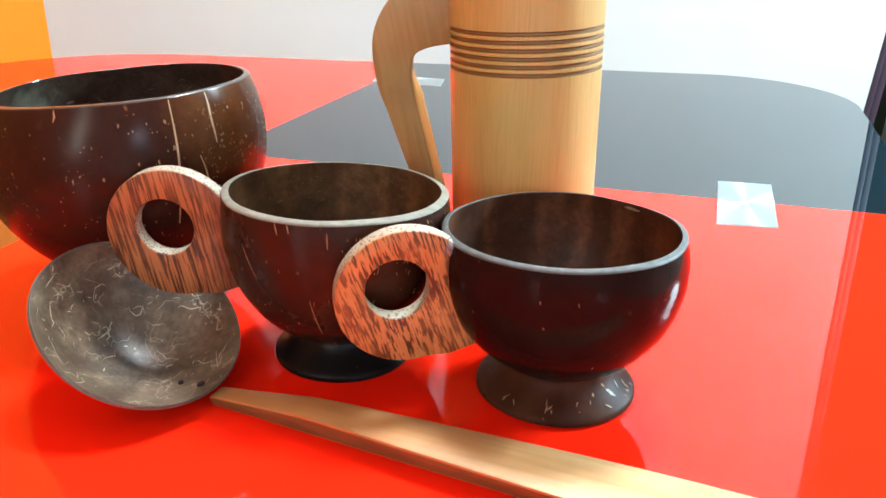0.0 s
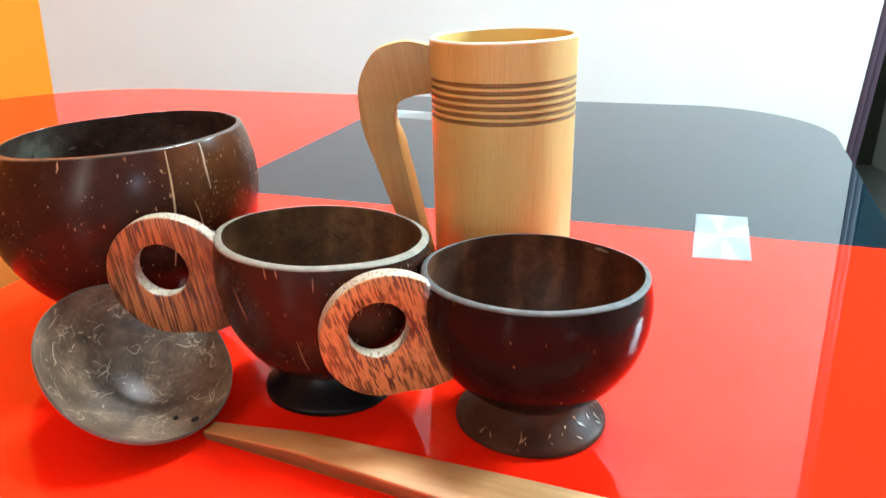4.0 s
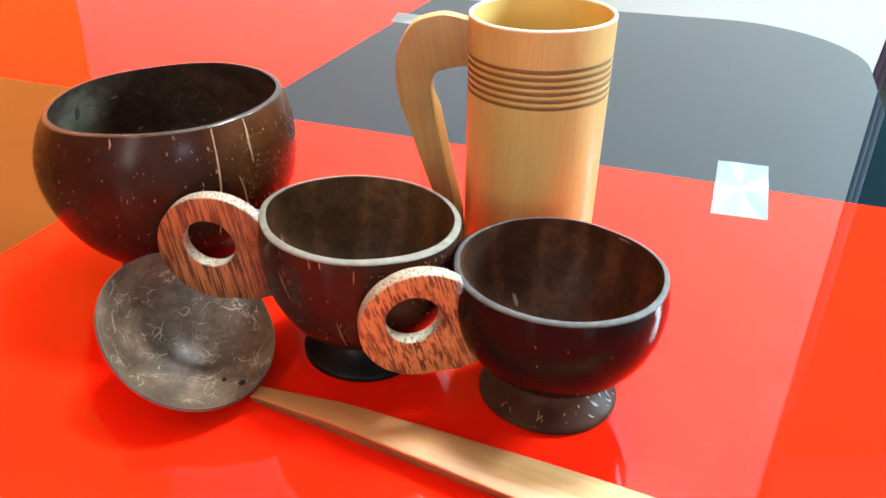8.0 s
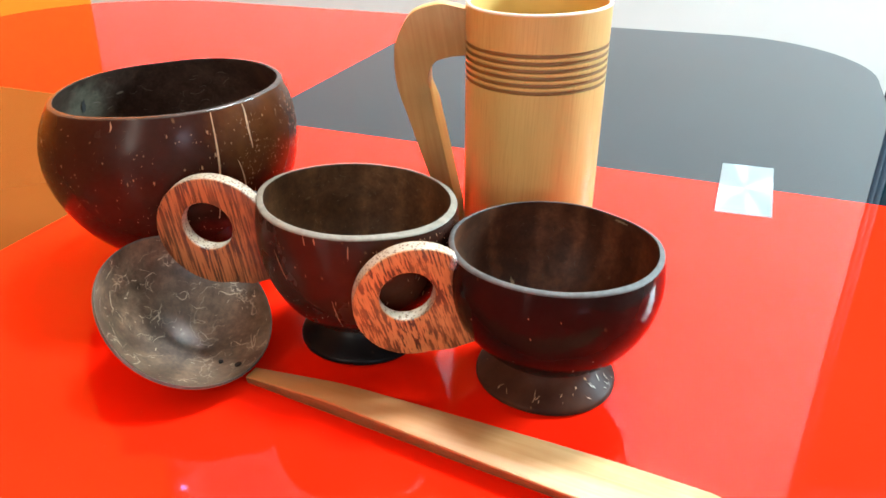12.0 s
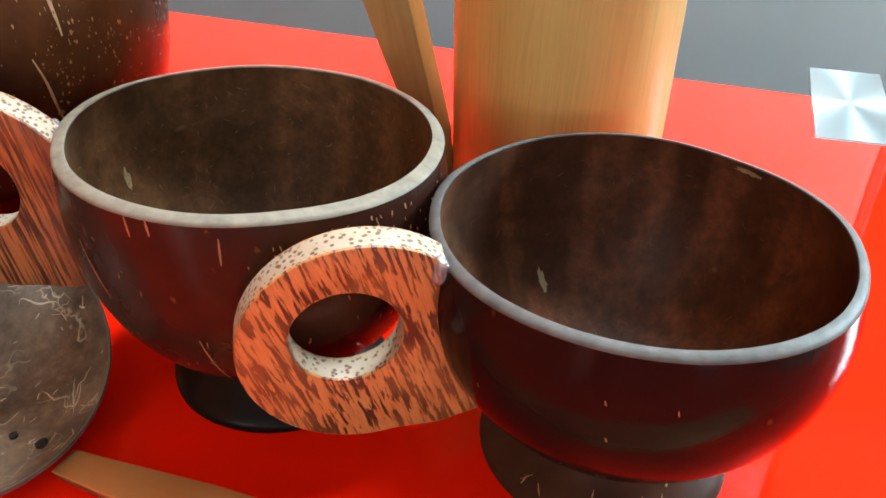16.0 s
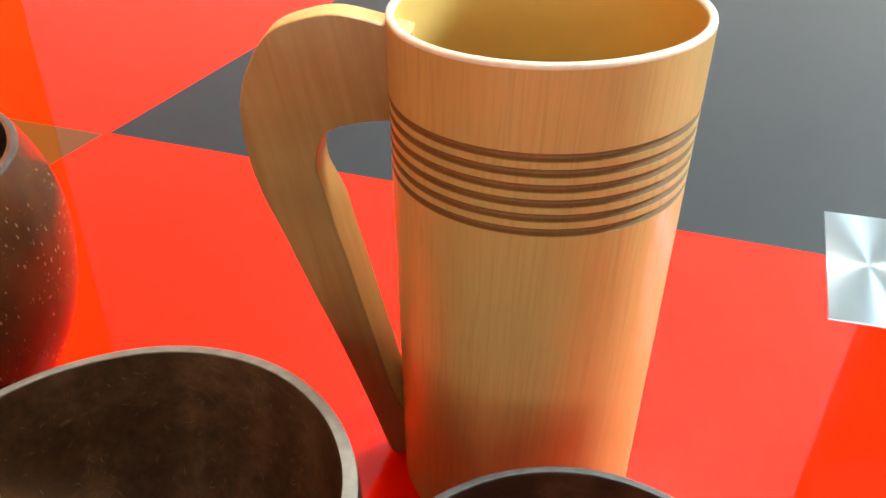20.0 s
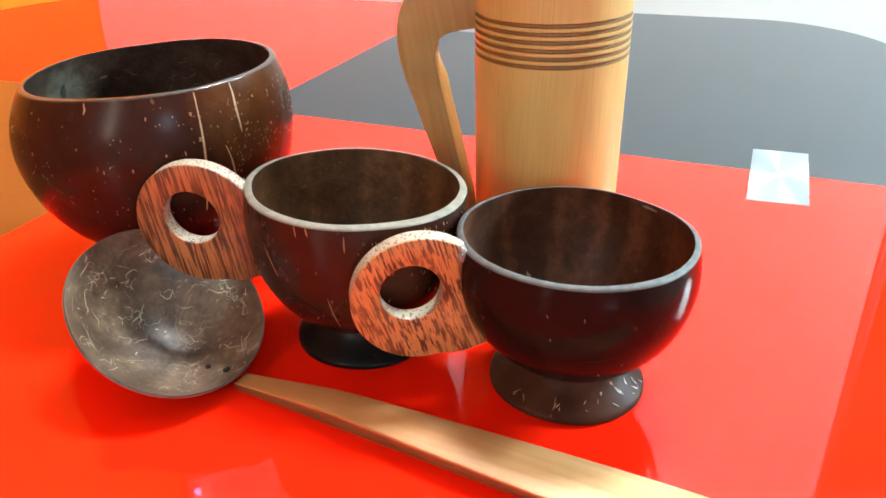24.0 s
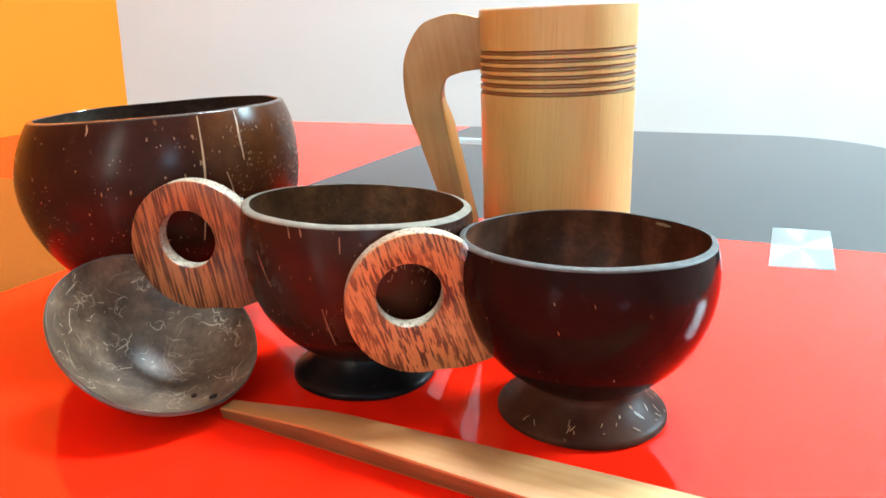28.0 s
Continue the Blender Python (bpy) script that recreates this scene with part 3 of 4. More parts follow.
def table_panel(su, sv, mats, gap, drop, label):
    """A quarter of the table: on the +/- side of each of the two crossing lines."""
    across_u, across_v = Vector((-ARM_U.y, ARM_U.x)) * sv, Vector((ARM_V.y, -ARM_V.x)) * su
    pts = clip(clip(OUTLINE, CROSS + across_u * gap, across_u), CROSS + across_v * gap, across_v)
    keep = [p for k, p in enumerate(pts) if (p - pts[k - 1]).length > 1e-4]
    bm = bmesh.new()
    mid = sum(keep, Vector((0, 0))) / len(keep)
    top = [bm.verts.new((p.x - CROSS.x, p.y - CROSS.y, TOP - drop)) for p in keep]
    low = [bm.verts.new((v.co.x, v.co.y, TOP - 0.01)) for v in top]
    bm.faces.new(top)
    bm.faces.new(low[::-1])
    for k in range(len(top)):
        bm.faces.new((top[k], low[k], low[(k + 1) % len(top)], top[(k + 1) % len(top)]))
    return part("panel", bm, mats, table, label, 30.0)


table_panel(1, 1, GLASS_BLACK, 0.0013, 0.0, "glossy black glass quarter")
table_panel(-1, -1, GLASS_ORANGE_LIT, 0.0013, 0.0, "glossy dark glass quarter with an orange reflection in its colour")
table_panel(1, -1, GLASS_RED, -0.0011, 0.0, "glossy red glass quarter")
table_panel(-1, 1, GLASS_RED, -0.0011, 0.0002, "glossy red glass quarter")

# steel caps where the legs meet the glass, and the legs under them
for arm, far, wide, deep in ((ARM_U, 0.4020, 0.0192, 0.0448), (ARM_U, -0.4020, 0.0192, 0.0448), (ARM_V, 0.330, 0.0390, 0.0192), (ARM_V, -0.345, 0.0448, 0.0192)):
    at = arm * far + (Vector((0.0330, -0.0065)) if far == 0.330 else Vector((0.0015, -0.0028)))
    turn = 4.0 if abs(far) > 0.38 else 14.0
    bm = bmesh.new()
    skew = 0.30 if deep > wide else 0.10
    low = [bm.verts.new((x + y * skew, y + x * (-0.13 if deep > wide else -0.22), 0.0)) for x, y in ((-wide, -deep), (wide, -deep), (wide, deep), (-wide, deep))]
    top = [bm.verts.new((v.co.x * 0.985, v.co.y * 0.992, 0.0007)) for v in low]
    bm.faces.new(low[::-1])
    bm.faces.new(top)
    for k in range(4):
        bm.faces.new((low[k], low[(k + 1) % 4], top[(k + 1) % 4], top[k]))
    cap = part("leg_cap", bm, STEEL, table, "square brushed steel cap")
    cap.location = (at.x, at.y, TOP)
    bm = box(bmesh.new(), at.x - 0.02, at.x + 0.02, at.y - 0.02, at.y + 0.02, 0.0, TOP - 0.01, 0.003)
    part("leg", bm, TUBE_STEEL, table)


# ---------------------------------------------------------------- coconut cups and bowl
def shell_profile(a, b, zc, ztop, thick, n=30, full=2.0, drop=0.0):
    """Outer and inner half profiles of a cut shell: ellipse with half axes a, b about height zc, cut at ztop; the outer edge lies lower by drop."""
    t_top = math.asin(max(-1, min(1, (ztop - drop - zc) / b)))
    ts = [-math.pi / 2 + (t_top + math.pi / 2) * k / n for k in range(n + 1)]
    def girth(half, t):
        return half * (1 - abs(math.sin(t)) ** full) ** (1 / full)

    outer = [(max(girth(a, t), 0.0), zc + b * math.sin(t)) for t in ts]
    ai, bi = a - thick, b - thick
    t_in = math.asin(max(-1, min(1, (ztop - zc) / bi)))
    ts = [t_in + (-math.pi / 2 - t_in) * k / n for k in range(n + 1)]
    inner = [(max(girth(ai, t), 0.0), zc + bi * math.sin(t)) for t in ts]
    outer[0] = (0.0, outer[0][1])
    inner[-1] = (0.0, inner[-1][1])
    return outer, inner


def lean_warp(shift, slope, height, amount, seed):
    """Leans a body so that its top is moved by shift and its rim plane follows the slopes."""

    def warp(p):
        k = min(max(p.z / height, 0.0), 1.2)
        rr = 1 + wobble(p, amount, 22.0, seed) * k
        return Vector((p.x * rr + shift[0] * k, p.y * rr + shift[1] * k, p.z + (slope[0] * p.x + slope[1] * p.y) * k * k + wobble(p, amount * 0.012, 40.0, seed + 5) * k))

    return warp


def cut_rim(root, outer, inner, mats, warp, label):
    (ro, zo), (ri, zi) = outer[-1], inner[0]
    soft, fall = (ro - ri) * 0.2, zi - zo
    bm = revolve(bmesh.new(), [(ro + 0.0001, zo - 0.0003), (ro, zo + 0.0001), (ro - soft, zo + fall * 0.2 + 0.0003), (ri + soft, zi - fall * 0.2 + 0.0003), (ri, zi + 0.0001), (ri - 0.0001, zi - 0.0003)], 128, warp, True)
    return part("rim", bm, mats, root, label, 60.0)


def surface_strip(bm, warp, ab, zc, az0, z0, az1, z1, width, n=9, wave=0.0, lift=0.00012, full=2.0):
    """A thin raised fibre along a shell, from one direction and height to another."""
    a, b = ab
    rows = []
    for k in range(n + 1):
        t = k / n
        az, z = az0 + (az1 - az0) * t + wave * math.sin(7 * t + az0 * 9), z0 + (z1 - z0) * t
        c = max(1 - abs((z - zc) / b) ** full, 0.0) ** (1 / full)
        r = a * c + lift
        w = width * (0.35 + 0.65 * math.sin(math.pi * min(max(t, 0.06), 0.94))) / 2 / max(r, 0.004)
        rows.append([bm.verts.new(warp(Vector((r * math.cos(az + s), r * math.sin(az + s), z)))) for s in (-w, w)])
    for p, q in zip(rows, rows[1:]):
        bm.faces.new((p[0], p[1], q[1], q[0]))
    return bm


def chip(bm, warp, ab, zc, az, z, wide, high, seed, lift=-0.00012, full=2.0):
    """A small flat scar of uneven outline on a shell's wall."""
    a, b = ab

    def on(az1, z1):
        r = a * max(1 - abs((z1 - zc) / b) ** full, 0.0) ** (1 / full) + lift
        return warp(Vector((r * math.cos(az1), r * math.sin(az1), z1)))

    mid = bm.verts.new(on(az, z))
    ring = []
    for k in range(18):
        t = 2 * math.pi * k / 18
        g = 1 + 0.85 * noise.noise(Vector((math.cos(t) * 2.3 + seed, math.sin(t) * 2.3, seed)))
        ring.append(bm.verts.new(on(az + wide / 2 / a * math.cos(t) * g, z + high / 2 * math.sin(t) * g)))
    for k in range(18):
        bm.faces.new((mid, ring[k], ring[(k + 1) % 18]))
    return bm


def inner_hairs(shell, warp, ab, zc, full, seed, count, z_lo, z_hi, mats, long=0.0032, sweep=360.0, start=0.0):
    """Short bent fibres that lie in the sanded inside wall of a shell."""
    a, b = ab
    rng = random.Random(seed)
    bm = bmesh.new()

    def on(az, z):
        z = min(max(z, zc - b * 0.985), z_hi)
        r = a * max(1 - abs((z - zc) / b) ** full, 0.0) ** (1 / full) - 0.00014
        return r, warp(Vector((r * math.cos(az), r * math.sin(az), z)))

    for _ in range(count):
        az, z = radians(start + rng.uniform(0, sweep)), z_lo + (z_hi - z_lo) * rng.random() ** 0.8
        head, steps = rng.uniform(0, 2 * math.pi), rng.randint(3, 6)
        step, wide, bend = long * rng.uniform(0.25, 1.0) / steps, rng.uniform(0.00007, 0.00019), rng.uniform(-0.5, 0.5)
        prev = None
        for k in range(steps + 1):
            r, _p = on(az, z)
            w = wide * math.sin(math.pi * (k + 0.5) / (steps + 1))
            pair = [bm.verts.new(on(az - side * w * math.sin(head) / max(r, 0.004), z + side * w * math.cos(head))[1]) for side in (1, -1)]
            if prev:
                bm.faces.new((prev[0], prev[1], pair[1], pair[0]))
            prev = pair
            az += step * math.cos(head) / max(r, 0.004)
            z += step * math.sin(head)
            head += bend
    return tagged(part("fibre_hair", bm, mats, shell, "fine pale fibres in the sanded inside"), kind="stuff")


def disc_handle(root, at, normal, radius, hole_r, hole_at, depth, wall, mats, label, lower=-0.0225):
    """A flat ring of palm wood set against the shell: round outside, cut to the shell's curve on the inside."""
    nrm = Vector(normal).normalized()
    side = Vector((-nrm.y, nrm.x, 0)).normalized()
    side = side if side.x > 0 else -side
    up = side.cross(nrm)
    up = up if up.z > 0 else -up

    def place(s, h, d):
        return Vector(at) + side * s + up * h - nrm * d

    pts = []
    for k in range(0, 241):
        a = math.pi * (0.02 + 1.56 * k / 240)
        s, h = radius * math.cos(a), radius * math.sin(a)
        if s < wall(h):
            pts.append((s, h))
    pts = pts[::4] + [pts[-1]]
    pts.append((wall(lower) * 0.62, -radius + 0.0012))
    hs = [lower + (pts[0][1] - lower) * k / 8 for k in range(8)]
    pts += [(wall(h), h) for h in hs]
    hole = [(hole_at[0] + hole_r * math.cos(2 * math.pi * k / 40), hole_at[1] + hole_r * math.sin(2 * math.pi * k / 40)) for k in range(40)]
    return part("handle", plate(pts, hole, depth, 0.0007, place), mats, root, label, 35.0)


def blob(bm, at, size, seed):
    made = bmesh.ops.create_icosphere(bm, subdivisions=3, radius=1.0)
    for v in made["verts"]:
        k = 1 + 0.35 * noise.noise(v.co * 1.7 + Vector((seed, 0, 0)))
        v.co = Vector(at) + Vector((v.co.x * size[0], v.co.y * size[1], v.co.z * size[2])) * k
    return bm


def coconut_cup(x, y, label, foot_r, shift, slope, rim_r, ztop, zc, b, mats, seed, handle, glue_at, fibres, chips=(), thick=0.0030, flecks=0, full=2.1, bank=18.0, hairs=None):
    root = thing("coconut_cup", x, y, TOP, label, "cup", "coconut cups on the table")
    out_m, in_m, rim_m, foot_m = mats
    warp = lean_warp(shift, slope, ztop, 0.035, seed)
    a = rim_r / (1 - ((ztop - zc) / b) ** full) ** (1 / full)
    outer, inner = shell_profile(a, b, zc, ztop, thick, 30, full, thick * math.tan(radians(bank)))
    bm = revolve(bmesh.new(), outer, 128, warp, False, [0] * len(outer))
    revolve(bm, inner, 128, warp, False, [1] * len(inner))
    shell = part("shell", bm, [out_m, in_m], root, "dark lacquered shell with a sanded inside", 60.0)
    cut_rim(shell, outer, inner, rim_m, warp, "pale sanded cut edge")
    neck = zc - b
    f = foot_r
    prof = [(0.0, 0.0), (f * 0.6, 0.0), (f - 0.001, 0.0), (f, 0.0008), (f, 0.0022), (f - 0.0008, 0.0032), (f * 0.93, 0.0042), (f * 0.84, 0.0060), (f * 0.74, 0.0085), (f * 0.665, 0.0112), (f * 0.63, 0.0140), (f * 0.64, 0.0158), (f * 0.50, 0.0160), (0.0, 0.0160)]
    foot = part("foot", revolve(bmesh.new(), prof, 96, lambda p: Vector((p.x * (1 + wobble(p, 0.03, 30, seed)), p.y * (1 + wobble(p, 0.03, 30, seed)), p.z))), foot_m, root, "flared foot cut from coconut shell", 50.0)
    if flecks:
        rng = random.Random(flecks)
        bm = bmesh.new()
        for _ in range(34):
            az, r0 = rng.uniform(-2.9, 0.3), f * rng.uniform(0.74, 0.95)
            long, turn, w = rng.uniform(0.0008, 0.0034), rng.uniform(-0.9, 0.9), rng.uniform(0.0001, 0.00022)
            rows = []
            for k in range(5):
                q = Vector((math.cos(az), math.sin(az))) * r0 + Matrix.Rotation(az + turn, 2) @ Vector((long * (k - 2) / 4, 0))
                e = Matrix.Rotation(az + turn, 2) @ Vector((0, w * math.sin(math.pi * (k + 0.5) / 5)))
                row = []
                for c in (q + e, q - e):
                    rr = min(c.length, f * 0.97)
                    i = next(i for i in range(5, 11) if prof[i + 1][0] <= rr or i == 10)
                    (ra, za), (rb, zb) = prof[i], prof[i + 1]
                    row.append(bm.verts.new((c.x, c.y, za + (zb - za) * (ra - rr) / (ra - rb) + 0.00025)))
                rows.append(row)
            for p, q in zip(rows, rows[1:]):
                bm.faces.new((p[0], p[1], q[1], q[0]))
        tagged(part("foot_fleck", bm, FIBRE, foot, "short pale flecks"), kind="stuff")
    if fibres:
        bm = bmesh.new()
        for az0, z0, az1, z1, w in fibres:
            surface_strip(bm, warp, (a, b), zc, radians(az0), z0, radians(az1), z1, w, 9, 0.0, 0.00012, full)
        tagged(part("fibre_streak", bm, FIBRE_DIM, shell, "pale fibre streaks in the lacquer"), kind="stuff")
    for az, z, wide, high in chips:
        part("chip", chip(bmesh.new(), warp, (a - thick, b - thick), zc, radians(az), z, wide, high, az, -0.00012, full), CHIP, shell, "small pale chip in the inside wall")
    if hairs:
        inner_hairs(shell, warp, (a - thick, b - thick), zc, full, *hairs)
    at, normal, radius, hole_r, hole_at, face_m, face_label = handle
    local = Vector((at[0] - x, at[1] - y, at[2] - TOP))
    nrm = Vector(normal).normalized()
    side = Vector((-nrm.y, nrm.x, 0)).normalized()
    side = side if side.x > 0 else -side
    axis = Vector((shift[0] * 0.7, shift[1] * 0.7, 0)) - Vector((local.x, local.y, 0))
    run = axis.dot(side)
    off = (axis - side * run).length

    def wall(h):
        z = local.z + h
        r = a * max(1 - abs((min(max(z, neck), ztop) - zc) / b) ** full, 0.0) ** (1 / full) - 0.0010
        return run - math.sqrt(max(r * r - off * off, 1e-6))

    grip = disc_handle(root, local, normal, radius, hole_r, hole_at, 0.0076, wall, [face_m, PALM_END], face_label)
    g = Vector((glue_at[0] - x, glue_at[1] - y, glue_at[2] - TOP))
    part("glue", blob(bmesh.new(), g, (0.0022, 0.0020, 0.0034), seed), GLUE, grip, "clear glue where the handle meets the shell")
    return root


def scatter_fibres(seed, count, az_lo, az_hi, z_lo, z_hi, long, wide):
    rng = random.Random(seed)
    out = []
    for _ in range(count):
        az, z = rng.uniform(az_lo, az_hi), rng.uniform(z_lo, z_hi)
        ln = long * rng.uniform(0.25, 1.0)
        out.append((az, z, az + rng.uniform(-0.9, 0.9) * ln / 0.002, max(z - ln, z_lo - 0.004), wide * rng.uniform(0.5, 1.2)))
    return out


coconut_cup(0.0453, 0.2939, "near-black polished coconut cup with round wooden handle", 0.0333, (-0.0031, -0.0020), (0.016, -0.055), 0.0477, 0.0731, 0.060, 0.0515,
            (CUP_DARK, CUP_IN_DARK, RIM_PALE, FOOT_SHELL), 1.3,
            ((-0.0165, 0.2674, TOP + 0.0516), (0.24, -0.97, -0.03), 0.0273, 0.0122, (-0.0038, 0.0036), PALM_FACE, "orange-brown palm wood ring with dark streaks"),
            (-0.0012, 0.2708, TOP + 0.0712), scatter_fibres(4, 8, -150, 0, 0.03, 0.065, 0.0018, 0.0004),
            ((117, 0.0300, 0.0030, 0.0062), (43, 0.0706, 0.0078, 0.0016)), 0.0020, 5, 1.88, 26.0, (31, 170, 0.012, 0.066, HAIR_DARK))
coconut_cup(-0.0485, 0.3185, "brown polished coconut cup with a red-brown ring handle", 0.0309, (-0.0018, 0.0024), (-0.016, -0.055), 0.0480, 0.0755, 0.062, 0.0535,
            (CUP_OUT, CUP_IN, RIM_CREAM, FOOT_BLACK), 4.1,
            ((-0.1182, 0.3090, TOP + 0.0568), (-0.05, -1.0, -0.02), 0.0282, 0.0125, (-0.0030, 0.0030), PALM_FACE_RED, "red-brown palm wood ring with dark streaks"),
            (-0.0985, 0.3150, TOP + 0.0735),
            [(-130.6, 0.063, -123, 0.050, 0.0007), (-109.7, 0.0742, -108.6, 0.0700, 0.0006), (-103.8, 0.0742, -103, 0.0710, 0.0006), (-86, 0.072, -86, 0.066, 0.0005), (-96, 0.045, -93, 0.028, 0.0005), (-60, 0.071, -58, 0.060, 0.0005), (-45, 0.071, -44, 0.064, 0.0006)]
            + scatter_fibres(9, 46, -150, -10, 0.03, 0.070, 0.0024, 0.00035)
            + scatter_fibres(12, 90, -75, -10, 0.055, 0.073, 0.0016, 0.00045), ((161, 0.0495, 0.0024, 0.0062), (181, 0.0460, 0.0018, 0.0040), (174, 0.0395, 0.0034, 0.0030), (167, 0.0315, 0.0022, 0.0042), (152, 0.0236, 0.0030, 0.0036), (149, 0.0208, 0.0056, 0.0046), (157, 0.0265, 0.0012, 0.0024)), hairs=(47, 330, 0.016, 0.070, HAIR))


def coconut_bowl():
    x, y = -0.1635, 0.3825
    root = thing("coconut_bowl", x, y, TOP, "large dark polished coconut bowl with pale flecks", "bowl")
    a, b, zc, ztop = 0.0672, 0.0655, 0.0735, 0.1045
    warp = lean_warp((0.0018, -0.0015), (0.085, -0.030), ztop, 0.030, 7.7)
    outer, inner = shell_profile(a, b, zc, ztop, 0.0020, 34, 2.0, 0.0006)
    bm = revolve(bmesh.new(), outer, 144, warp, False, [0] * len(outer))
    revolve(bm, inner, 144, warp, False, [1] * len(inner))
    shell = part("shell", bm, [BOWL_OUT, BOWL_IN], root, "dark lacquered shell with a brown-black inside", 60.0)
    cut_rim(shell, outer, inner, RIM_BROWN, warp, "polished brown cut edge")
    prof = [(0.024, 0.0), (0.0335, 0.0), (0.0345, 0.001), (0.0345, 0.006), (0.0325, 0.012), (0.030, 0.017), (0.024, 0.017)]
    part("foot_ring", revolve(bmesh.new(), prof, 96, None, True), FOOT_SHELL, root, "brown ring foot")
    for fib in ((-50.0, 0.1035, -51.5, 0.052, 0.0010), (-34.0, 0.1035, -34.0, 0.0835, 0.0011), (-41.8, 0.080, -36.9, 0.059, 0.0008), (-94.5, 0.1035, -94.3, 0.0990, 0.0008)):
        bm = surface_strip(bmesh.new(), warp, (a, b), zc, radians(fib[0]), fib[1], radians(fib[2]), fib[3], fib[4], 16, 0.004, 0.00012, 2.0)
        part("fibre_streak", bm, FIBRE, shell, "long pale fibre streak")
    bm = bmesh.new()
    rng = random.Random(21)
    for count, lo, hi, z_lo, z_hi, size in ((430, -160, -30, 0.035, 0.100, 0.44), (760, -40, 30, 0.045, 0.099, 0.50), (60, -95, -20, 0.050, 0.096, 0.8), (24, -150, -60, 0.050, 0.098, 0.7)):
        for _ in range(count):
            az, z = radians(rng.uniform(lo, hi)), rng.uniform(z_lo, z_hi)
            high = size * (0.0004 + 0.0022 * rng.random() ** 2.2)
            turn = rng.uniform(0, 90)
            # the flecks lie in loose drifts
            if noise.noise(Vector((az * 4.5, z * 90, 3.1))) + 0.25 * rng.random() < 0.05:
                continue
            chip(bm, warp, (a, b), zc, az, z, high * rng.uniform(0.25, 0.9), high, turn, 0.00012, 2.0)
    tagged(part("fibre_fleck", bm, FLECK, shell, "short pale fibre flecks"), kind="stuff")
    inner_hairs(shell, warp, (a - 0.0020, b - 0.0020), zc, 2.0, 63, 150, 0.050, 0.100, HAIR_PALE, 0.0075)
    # the soft eye of the nut on the inside wall
    bm = chip(bmesh.new(), warp, (a - 0.0020, b - 0.0020), zc, radians(159.5), 0.085, 0.0030, 0.0080, 3.0, -0.0004, 2.0)
    part("eye_hole", bm, HOLE_DARK, shell, "dark oval hole of the nut")


coconut_bowl()


